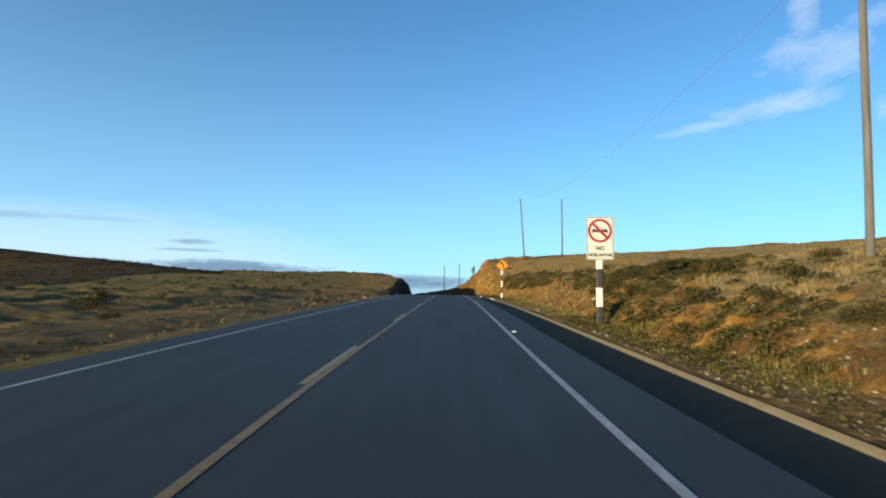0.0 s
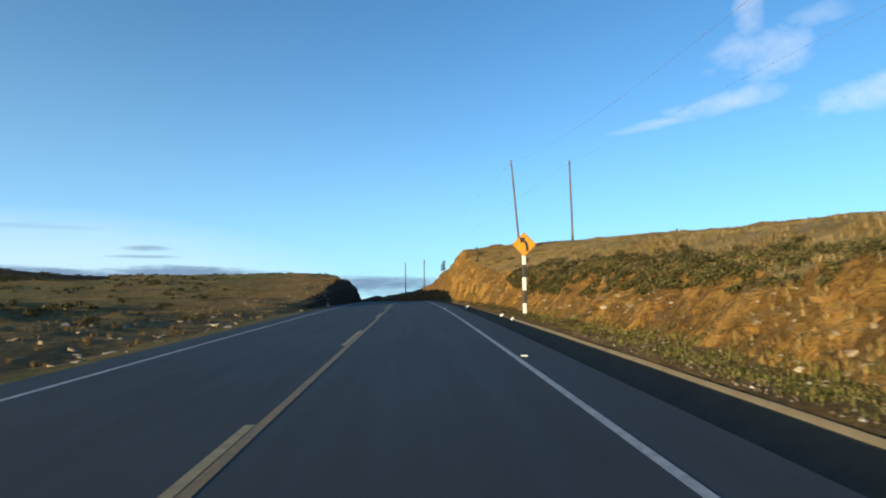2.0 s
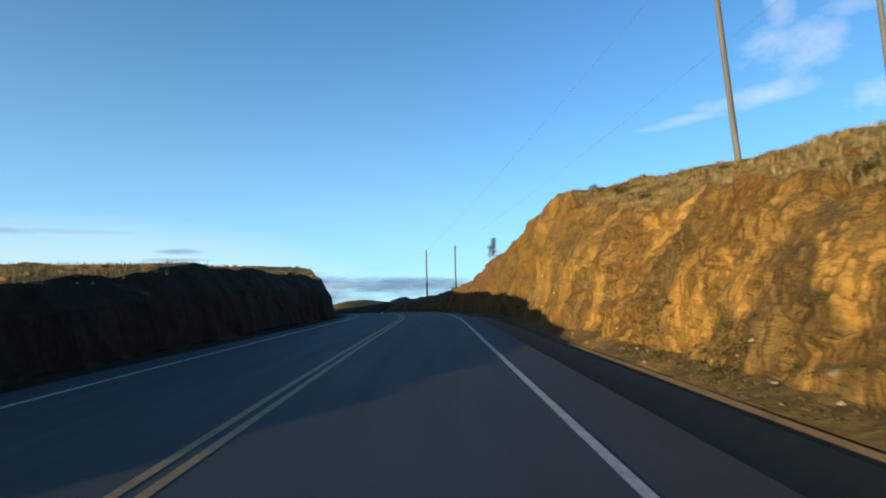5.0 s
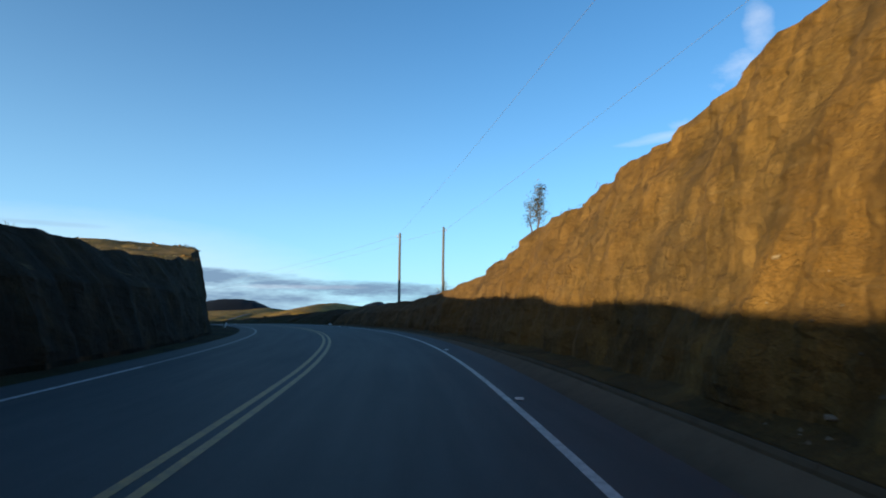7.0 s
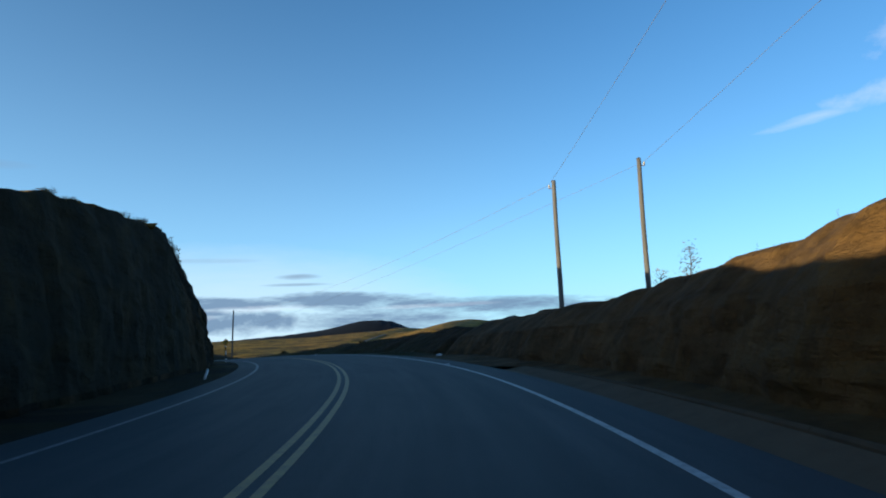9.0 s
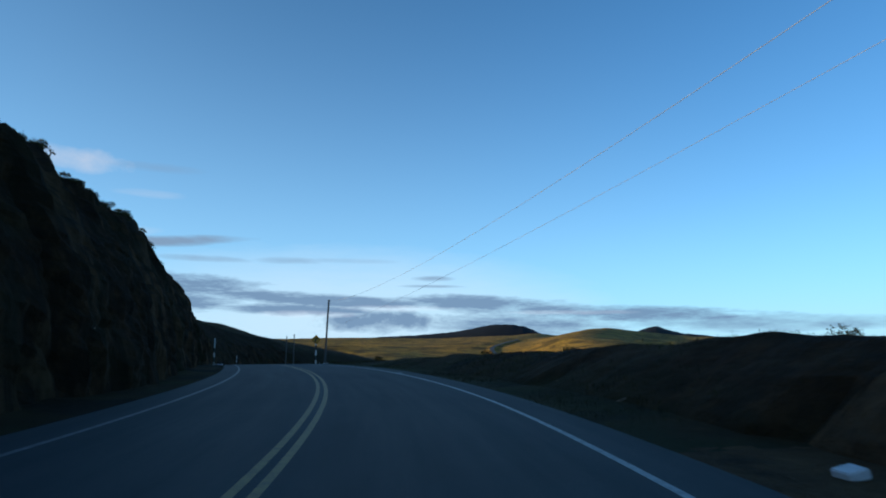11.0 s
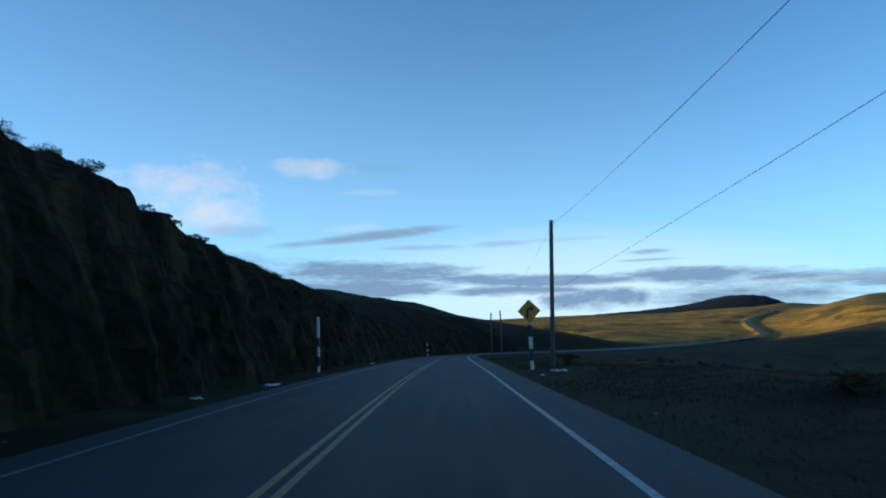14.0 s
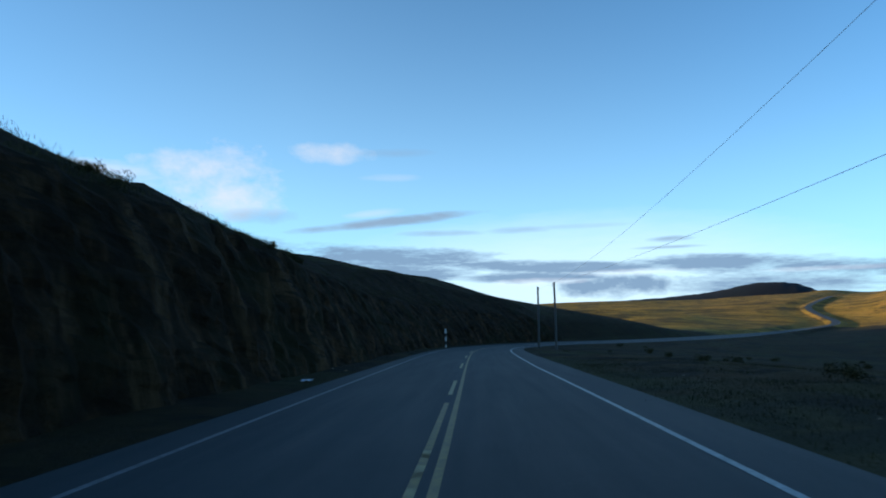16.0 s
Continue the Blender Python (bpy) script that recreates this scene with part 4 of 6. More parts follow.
def build_strip(name, table, sign, s0, s1, step, counts, label, material):
    s = np.arange(s0, s1 + step, step)
    dn, zn = nodes_at(table, s)
    D, Z, U = [], [], []
    for k, c in enumerate(counts):
        for j in range(c + (k == len(counts) - 1)):
            u = j / c
            D.append(dn[k] + (dn[k + 1] - dn[k]) * u)
            Z.append(zn[k] + (zn[k + 1] - zn[k]) * u)
            U.append(k + u)
    D, Z, U = np.array(D).T, np.array(Z).T, np.array(U)
    S = np.repeat(s[:, None], D.shape[1], 1)
    steep = np.clip((zn[3] - zn[1]) / 3.0, 0.6 if sign > 0 else 0.33, 1.0)[:, None]
    on_face = np.interp(U, [0.6, 1.2, 2.9, 3.15], [0, 1, 1, 0])[None] * steep
    push = face_noise(S, Z, 21 if sign > 0 else 47) * on_face * 1.15
    push = push * (1 - 0.25 * smooth(100, 110, S) * (sign > 0))
    coarse = 1 - 0.45 * smooth(92, 104, S) * (sign > 0)
    push = push + fbm(S * 2.3, Z * 3.0, 91, 3) * 0.16 * on_face * coarse + fbm(S * 1.5, Z * 0.22, 93, 3) * 0.30 * on_face * steep
    if sign > 0:
        push = push + (fbm(S * 4.2, Z * 6.5, 95, 3) * 0.13 + np.abs(fbm(S * 1.7, Z * 2.6, 97, 3)) * 0.16) * on_face * coarse
        push = push + np.abs(fbm(S * 0.33 + 0.10 * Z, Z * 0.06, 101, 3)) * 0.9 * on_face * smooth(96, 106, S) - 0.12 * on_face * smooth(96, 106, S)
        push = push + fbm(S * 3.0, Z * 9.0, 99, 3) * 0.16 * on_face * smooth(56, 62, S) * smooth(80, 72, S)
    on_top = np.interp(U, [0, 1.0, 2.0, 3.1, 3.6, 7], [0.0, .3, 0.2, .75, 1, 1])[None]
    lump = fbm(S * 0.35, D * 0.35, 31, 4, 0.6) * 0.55 * on_top + fbm(S * 1.3, D * 1.3, 77, 3) * 0.16 * on_top
    if sign < 0:
        fold = fbm(S * 0.07 - D * 0.03, D * 0.16 + S * 0.03, 103, 4, 0.55)
        lump = lump + (fold * 0.75 - 0.05) * smooth(-7, -11, D) * smooth(84, 72, S)
        lump = lump * (1 - 0.45 * smooth(-22, -14, D) * smooth(70, 60, S))
        lump = lump * (1 - 0.5 * smooth(222, 232, S))
        calm = smooth(58, 70, S) * smooth(166, 158, S)
        push, lump = push * (1 - 0.5 * calm), lump * (1 - 0.7 * calm)
    if sign > 0:
        lump = lump * (1 - 0.6 * smooth(108, 116, S)) * (1 - 0.6 * smooth(64, 50, S) * smooth(9.0, 10.5, D))
    D2 = D - sign * push
    Z2 = Z + lump + np.where(U[None] > 5.9, -1.5 * (U[None] - 5.9) / 0.1 * (U[None] >= 6 - 1e-6), 0) + face_noise(S * 1.7, D, 5) * 0.12 * on_face
    if sign < 0:
        flatten = smooth(-5.0, -5.6, D)
        Z2 = Z + (Z2 - Z) * flatten
    lip_jag = fbm(S * 0.5, S * 0 + 3, 61, 4) * 0.5 * np.interp(U, [2.2, 3, 3.6], [0, 1, 0])[None] * steep
    if sign < 0:
        blocks = np.sign(fbm(S * 0.28, S * 0 + 9, 67, 3)) * np.abs(fbm(S * 0.5, S * 0 + 9, 67, 4)) ** 0.7
        lip_jag = lip_jag + blocks * 0.35 * smooth(158, 166, S) * smooth(228, 214, S) * np.interp(U, [2.0, 2.9, 3.2, 4.2], [0, 1, 1, 0])[None]
    Z2 = Z2 + lip_jag * (1 - 0.7 * smooth(106, 114, S) if sign > 0 else 1 - 0.6 * smooth(80, 90, S) * smooth(166, 158, S))
    P = place(S, D2, Z2).reshape(-1, 3)
    uv = np.stack([S.ravel(), D.ravel()], 1)
    ob = data_object(name, P, grid_faces(len(s), D.shape[1], flip=sign < 0), material, uv)
    tagged(ob, label, "embankment", kind="structure")
    mid_s, col = np.repeat((s[1:] + s[:-1]) / 2, D.shape[1] - 1), np.tile(np.arange(D.shape[1] - 1), len(s) - 1)
    return ob, mid_s, col


def shaded_heath_over(strip, chosen):
    """Shade-darkened heath colour instead of bare earth on the chosen faces of a strip."""
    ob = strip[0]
    ob.data.materials.append(SHADED_MOOR)
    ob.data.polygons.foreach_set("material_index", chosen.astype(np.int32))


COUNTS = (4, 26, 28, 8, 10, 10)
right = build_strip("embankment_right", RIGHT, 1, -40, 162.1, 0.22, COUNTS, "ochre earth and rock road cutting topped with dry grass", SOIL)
# the heath colour of this bank includes its shade
build_strip("heath_bank", RIGHT, 1, 161.9, 268, 0.36, COUNTS, "low brown heath bank beside the road, darkened for shade", BANK_HEATH)
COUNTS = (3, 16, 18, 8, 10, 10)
left = build_strip("embankment_left", LEFT, -1, -40, 158.0, 0.4, COUNTS, "road cutting below rough grass, coloured dark for shade", SHADED_CUT)
# cutting's foot recoloured dark to stand for the shade on its verge
shaded_heath_over(left, (left[1] > 82) & (left[2] < 4))
# the hillside's shade is part of its dark heath colour
build_strip("hillside", LEFT, -1, 157.6, 332, 0.4, COUNTS, "steep heath hillside above the road, coloured dark for shade", SHADED_MOOR)


# ---------------------------------------------------------------- road
def narrowing(s):
    """Past the bend the old road is narrower."""
    return 1 - 0.70 * smooth(370, 450, s)


def ribbon(name, d0, d1, s0, s1, z, step, material, cols=2, offset=None):
    s = np.arange(s0, s1 + step * 0.5, step)
    D = np.linspace(d0, d1, cols)
    S, DD = np.repeat(s[:, None], cols, 1), np.repeat(D[None], len(s), 0)
    if offset is not None:
        DD = DD + np.interp(S, *offset)
    DD = DD * narrowing(S)
    P = place(S, DD, z).reshape(-1, 3)
    return data_object(name, P, grid_faces(len(s), cols), material, np.stack([S.ravel(), DD.ravel()], 1), True)


road = ribbon("road", -4.2, 4.25, -40, 640, 0.0, 1.0, ASPHALT, 9)
tagged(road, "dark grey two-lane asphalt road, worn and patched", "road", kind="structure")
EDGE = ([150, 168, 195, 225, 236, 255, 290], [0.0, 0.06, -0.08, -0.08, -0.20, -0.38, -0.2])
for side in (-1, 1):
    for s0, s1, paint in ((-40, 118, WHITE_PAINT), (118, 480, WHITE_PAINT if side > 0 else FADED_PAINT)):
        edge = ribbon("road_edge_line", side * 3.35 - 0.05, side * 3.35 + 0.05, s0, s1, 0.004, 0.5, paint, 2, EDGE if side > 0 else None)
        tagged(edge, "worn white edge line painted on the asphalt" if paint is WHITE_PAINT else "faded dusty white edge line on the asphalt", "road marking", kind="structure")
MID = ([60, 110, 117, 124, 140, 152, 165, 190, 202, 225, 236, 255], [0.05, 0.02, 0.0, -0.09, -0.24, -0.32, -0.29, -0.21, -0.06, -0.02, 0.0, -0.06])


def centre_line(d, s0, s1, label, paint=None):
    ob = ribbon("road_centre_line", d - 0.05, d + 0.05, s0, s1, 0.004, 0.5, paint or YELLOW_PAINT, 2, MID)
    return tagged(ob, label, "road marking", kind="structure")


centre_line(0.10, -40, 430, "worn solid yellow centre line on the asphalt")
centre_line(-0.11, 68.6, 241, "worn second solid yellow centre line on the asphalt")
for k in list(range(-3, 5)):
    centre_line(-0.012, 8.0 + 12.25 * k, 12.6 + 12.25 * k, "worn yellow centre dash on the asphalt", DASH_PAINT)
for k in range(9):
    centre_line(-0.11, 219.7 + 11.6 * k, 224.3 + 11.6 * k, "worn yellow centre dash on the asphalt", DASH_PAINT)

for side, s0, s1, cover in ((1, 266.5, 461, SHADED_MOOR), (1, 460, 640, PASTURE), (-1, 330.5, 393, SHADED_MOOR), (-1, 392, 640, PASTURE)):
    s = np.arange(s0, s1, 1.0)
    dd = np.array([4.2, 5.2, 7.0, 10.5])
    zz = np.array([-.02, -.06, -.16, -.42])
    S = np.repeat(s[:, None], 4, 1)
    P = place(S, side * dd[None] * narrowing(S), zz[None] + fbm(S * .5, dd[None] + 0 * S, 3, 3) * .08 * (dd[None] > 5)).reshape(-1, 3)
    ob = data_object("verge", P, grid_faces(len(s), 4, side < 0), cover)
    tagged(ob, "dark grassy road shoulder" if cover is SHADED_MOOR else "straw-coloured grassy road shoulder", "verge", kind="structure")

# lined ditch along the right edge, with its pale concrete lip
DITCH = [(4.25, -0.004), (4.33, -.05), (4.90, -.46), (5.02, -.47), (5.57, -.20)]


def build_profile(name, profile, s0, s1, material, label, category, step=1.0):
    s = np.arange(s0, s1 + 0.01, step)
    fade = smooth(150, 128, s)
    D = np.array([p[0] for p in profile])[None] + 0 * s[:, None]
    Z = np.array([p[1] for p in profile])[None] * (0.35 + 0.65 * fade[:, None])
    Z = Z + fbm(s[:, None] * 0.4, D, 12, 2) * 0.015
    P = place(np.repeat(s[:, None], len(profile), 1), D, Z).reshape(-1, 3)
    ob = data_object(name, P, grid_faces(len(s), len(profile)), material)
    return tagged(ob, label, category, kind="structure")


build_profile("ditch", DITCH, -40, 150, TARRED, "dark tarred concrete roadside ditch", "ditch")
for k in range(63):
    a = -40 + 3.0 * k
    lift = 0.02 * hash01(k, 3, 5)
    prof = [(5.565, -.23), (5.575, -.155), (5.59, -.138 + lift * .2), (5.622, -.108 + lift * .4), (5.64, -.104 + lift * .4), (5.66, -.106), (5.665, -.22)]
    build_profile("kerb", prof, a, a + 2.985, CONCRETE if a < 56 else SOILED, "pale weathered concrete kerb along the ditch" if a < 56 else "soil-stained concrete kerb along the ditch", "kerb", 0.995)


# ---------------------------------------------------------------- finding the surface
from mathutils.bvhtree import BVHTree

LAND = []
for land_name in ("embankment_right", "heath_bank", "embankment_left", "hillside", "ground"):
    me_land = bpy.data.objects[land_name].data
    LAND.append(BVHTree.FromPolygons([tuple(v.co) for v in me_land.vertices], [tuple(p.vertices) for p in me_land.polygons]))


def surface(x, y):
    """Height and normal of the land at x, y."""
    best = None
    for tree in LAND:
        hit, normal, _, _ = tree.ray_cast(Vector((x, y, 80)), Vector((0, 0, -1)))
        if hit is not None and (best is None or hit.z > best[0]):
            best = (hit.z, normal)
    return best if best else (0.0, Vector((0, 0, 1)))


def land_point(s, d, sink=0.0):
    p = place(s, d)
    z, normal = surface(float(p[0]), float(p[1]))
    return Vector((float(p[0]), float(p[1]), z - sink)), normal


def stand(s, d, turn=0.0, sink=0.0):
    """Pose of an upright thing on the land, facing along the road."""
    p, _ = land_point(s, d, sink)
    return pose(p.x, p.y, p.z, 0, 0, math.degrees(heading(s)) + turn)


rng = random.Random(7)


def lip(s, side):
    table = RIGHT if side > 0 else LEFT
    return float(np.interp(s, [r[0] for r in table], [r[4][0] for r in table]))


# ---------------------------------------------------------------- signs
def banded_post(owner, bands, width=0.19):
    """A square chamfered post of painted bands, from the ground up: (length, is white)."""
    z = -0.3
    for k, (length, white) in enumerate(bands):
        z1 = z + length + (0.3 if k == 0 else 0)
        bm = bmesh.new()
        h = width / 2
        c = 0.025
        ring = [(-h + c, -h), (h - c, -h), (h, -h + c), (h, h - c), (h - c, h), (-h + c, h), (-h, h - c), (-h, -h + c)]
        lo = [bm.verts.new((x, y, z)) for x, y in ring]
        hi = [bm.verts.new((x, y, z1)) for x, y in ring]
        for j in range(8):
            bm.faces.new((lo[j], lo[(j + 1) % 8], hi[(j + 1) % 8], hi[j]))
        bm.faces.new(hi)
        bm.faces.new(lo[::-1])
        part("post_band", bm, POST_WHITE if white else POST_BLACK, owner, "white painted band" if white else "black painted band")
        z = z1
    return z


def rounded_rect(w, h, r, n=4):
    out = []
    for cx, cz, a0 in ((w / 2 - r, h / 2 - r, 0), (-w / 2 + r, h / 2 - r, 90), (-w / 2 + r, -h / 2 + r, 180), (w / 2 - r, -h / 2 + r, 270)):
        for k in range(n + 1):
            a = radians(a0 + 90 * k / n)
            out.append((cx + r * math.cos(a), cz + r * math.sin(a)))
    return out


def ring_plate(bm, cx, cz, r0, r1, y0, y1, n=48):
    rows = []
    for r, y in ((r0, y1), (r0, y0), (r1, y0), (r1, y1)):
        rows.append([bm.verts.new((cx + r * math.cos(2 * math.pi * k / n), y, cz + r * math.sin(2 * math.pi * k / n))) for k in range(n)])
    for a, b in zip(rows, rows[1:] + rows[:1]):
        for k in range(n):
            bm.faces.new((a[k], a[(k + 1) % n], b[(k + 1) % n], b[k]))
    bmesh.ops.recalc_face_normals(bm, faces=bm.faces)


def frame_plate(bm, outer, inner, y0, y1):
    n = len(outer)
    rows = [[bm.verts.new((x, y, z)) for x, z in line] for line, y in ((inner, y1), (inner, y0), (outer, y0), (outer, y1))]
    for a, b in zip(rows, rows[1:] + rows[:1]):
        for k in range(n):
            bm.faces.new((a[k], a[(k + 1) % n], b[(k + 1) % n], b[k]))
    bmesh.ops.recalc_face_normals(bm, faces=bm.faces)


def lettering(text, size, cx, cz, y, owner, stretch=1.0):
    cu = bpy.data.curves.new("lettering", "FONT")
    cu.body, cu.size, cu.align_x, cu.align_y, cu.extrude = text, size, "CENTER", "CENTER", 0.002
    cu.offset = 0.006
    tmp = bpy.data.objects.new("lettering", cu)
    me = bpy.data.meshes.new_from_object(tmp)
    bpy.data.objects.remove(tmp)
    me.transform(Matrix.Translation((cx, y, cz)) @ Matrix.Rotation(radians(90), 4, "X") @ Matrix.Diagonal((stretch, 1, 1, 1)))
    me.materials.append(SIGN_BLACK)
    ob = new("lettering", me)
    ob.parent = owner
    return tagged(ob, "black capital letters reading " + text)


def shifted(line, cx, cz):
    return [(x + cx, z + cz) for x, z in line]


def no_passing_sign(s, d):
    top = new("no_passing_sign")
    banded_post(top, ((0.58, False), (0.6, True), (0.6, False), (0.5, True)))
    w, h, cz = 0.87, 1.38, 2.76
    bm = bmesh.new()
    plate(bm, shifted(rounded_rect(w, h, 0.05), 0, cz), -0.125, -0.11)
    panel = part("panel", bm, SIGN_WHITE, top, "white rectangular sign panel")
    bm = bmesh.new()
    frame_plate(bm, shifted(rounded_rect(w - 0.03, h - 0.03, 0.045), 0, cz), shifted(rounded_rect(w - 0.065, h - 0.065, 0.03), 0, cz), -0.128, -0.1245)
    part("border", bm, SIGN_BLACK, panel, "thin black border line")
    rz = cz + 0.24
    bm = bmesh.new()
    ring_plate(bm, 0, rz, 0.305, 0.38, -0.1285, -0.1245)
    part("prohibition_ring", bm, SIGN_RED, panel, "red ring")
    for side, mat in ((-1, SIGN_BLACK), (1, SIGN_BLACK)):
        x = side * 0.145
        bm = bmesh.new()
        body = [(-0.10, -0.035), (-0.10, 0.03), (-0.075, 0.04), (-0.05, 0.085), (0.05, 0.085), (0.075, 0.04), (0.10, 0.03), (0.10, -0.035), (0.085, -0.035), (0.085, -0.07), (0.055, -0.07), (0.055, -0.035), (-0.055, -0.035), (-0.055, -0.07), (-0.085, -0.07), (-0.085, -0.035)]
        plate(bm, shifted(body, x, rz - 0.01), -0.1275, -0.1245)
        car_shape = part("car_symbol", bm, mat, panel, "small black car outline")
        bm = bmesh.new()
        plate(bm, shifted([(-0.045, 0.045), (-0.032, 0.072), (0.032, 0.072), (0.045, 0.045)], x, rz - 0.01), -0.1285, -0.127)
        part("windscreen", bm, SIGN_WHITE, car_shape, "white car window")
    bm = bmesh.new()
    t = 0.03
    a = 0.225
    plate(bm, shifted([(-a - t, a - t), (-a + t, a + t), (a + t, -a + t), (a - t, -a - t)], 0, rz), -0.131, -0.128)
    part("slash", bm, SIGN_RED, panel, "red diagonal bar")
    lettering("NO", 0.175, 0, cz - 0.33, -0.127, panel)
    lettering("ADELANTAR", 0.132, 0, cz - 0.54, -0.127, panel)
    for z in (cz - 0.3, cz + 0.3):
        bm = bmesh.new()
        box(bm, -0.3, 0.3, -0.111, -0.095, z - 0.03, z + 0.03, 0.004)
        part("bracket", bm, METAL, top)
    top.matrix_basis = stand(s, d)
    tagged(top, "white no-overtaking sign on a black and white banded post", "road sign")


def arrow_outline(path, width, head):
    """An arrow along a bent path: its outline."""
    left, right = [], []
    for k, p in enumerate(path):
        a, b = path[max(k - 1, 0)], path[min(k + 1, len(path) - 1)]
        t = Vector((b[0] - a[0], b[1] - a[1])).normalized()
        n = Vector((-t.y, t.x)) * width / 2
        left.append((p[0] + n.x, p[1] + n.y))
        right.append((p[0] - n.x, p[1] - n.y))
    t = Vector((path[-1][0] - path[-2][0], path[-1][1] - path[-2][1])).normalized()
    n, e = Vector((-t.y, t.x)), Vector(path[-1])
    tip = e + t * head
    return left + [tuple(e + n * head * 0.72), tuple(tip), tuple(e - n * head * 0.72)] + right[::-1]


def curve_sign(s, d, path, head, bands, cz, lean, label):
    top = new("curve_warning_sign")
    end = banded_post(top, bands, 0.165)
    half = 0.545
    diamond = [(0, -half), (half, 0), (0, half), (-half, 0)]

    def blunt(size, r):
        out = []
        for k in range(4):
            a0 = radians(-90 + 90 * k)
            cx, cz_ = (size - r * 1.414) * math.cos(a0), (size - r * 1.414) * math.sin(a0)
            for j in range(-2, 3):
                a = a0 + radians(22.5 * j)
                out.append((cx + r * math.cos(a), cz_ + r * math.sin(a)))
        return out
    bm = bmesh.new()
    plate(bm, shifted(blunt(half, 0.05), 0, cz), -0.122, -0.108)
    panel = part("panel", bm, SIGN_YELLOW, top, "amber diamond panel")
    bm = bmesh.new()
    frame_plate(bm, shifted(blunt(half - 0.025, 0.045), 0, cz), shifted(blunt(half - 0.045, 0.04), 0, cz), -0.125, -0.1215)
    part("border", bm, SIGN_BLACK, panel, "thin black border line")
    bm = bmesh.new()
    plate(bm, shifted(arrow_outline(path, 0.125, head), 0, cz), -0.126, -0.1215)
    part("arrow", bm, SIGN_BLACK, panel, "black bent arrow")
    for z in (cz - 0.25, cz + 0.25):
        bm = bmesh.new()
        box(bm, -0.22, 0.22, -0.109, -0.095, z - 0.025, z + 0.025, 0.004)
        part("bracket", bm, METAL, top)
    top.matrix_basis = stand(s, d) @ pose(0, 0, 0, 0, lean, 0)
    tagged(top, label, "road sign")


no_passing_sign(20.2, 6.6)
LEFT_BEND = [(0.13, -0.30), (0.13, -0.12), (0.11, 0.0), (0.055, 0.10), (-0.03, 0.165)]
curve_sign(58.5, 6.5, LEFT_BEND, 0.24, ((0.45, True), (0.57, False), (0.57, True), (0.57, False), (1.35, True)), 3.05, 0.6,
           "amber left-bend sign on a black and white banded post")
RIGHT_BEND = [(-0.09, -0.32), (-0.09, -0.05), (-0.075, 0.05), (-0.01, 0.10), (0.06, 0.11)]
curve_sign(227.0, 5.4, RIGHT_BEND, 0.2, ((0.42, True), (0.55, False), (0.55, True), (0.55, False), (1.1, True)), 2.72, -0.8,
           "amber right-bend sign on a banded post beside a utility pole")


def marker_post(s, d, bands, width, label):
    top = new("marker_post")
    banded_post(top, bands, width)
    top.matrix_basis = stand(s, d)
    tagged(top, label, "marker post", "marker posts along the bend")


TALL = ((0.32, True), (0.5, False), (0.5, True), (0.5, False), (1.1, True))
marker_post(231, -5.45, TALL, 0.13, "tall black and white banded roadside post")
marker_post(297, -5.2, ((0.3, True), (0.4, False), (0.45, True), (0.4, False), (0.5, True)), 0.15, "black and white banded roadside post at the bend")


def small_post(s, d, lean):
    bm = bmesh.new()
    tube(bm, -0.15, 0.30, 0.05, 0.045, 10, lean=(lean, 0))
    tube(bm, 0.30, 0.34, 0.045, 0.02, 10, x=lean * 0.45)
    ob = mesh_object("guide_post", bm, CHALK, None, "", True)
    ob.matrix_basis = stand(s, d)
    tagged(ob, "short leaning white guide post on the verge", "guide post", "guide posts on the verge")


for s, d, lean in ((152, -4.75, 0.3),):
    small_post(s, d, lean)


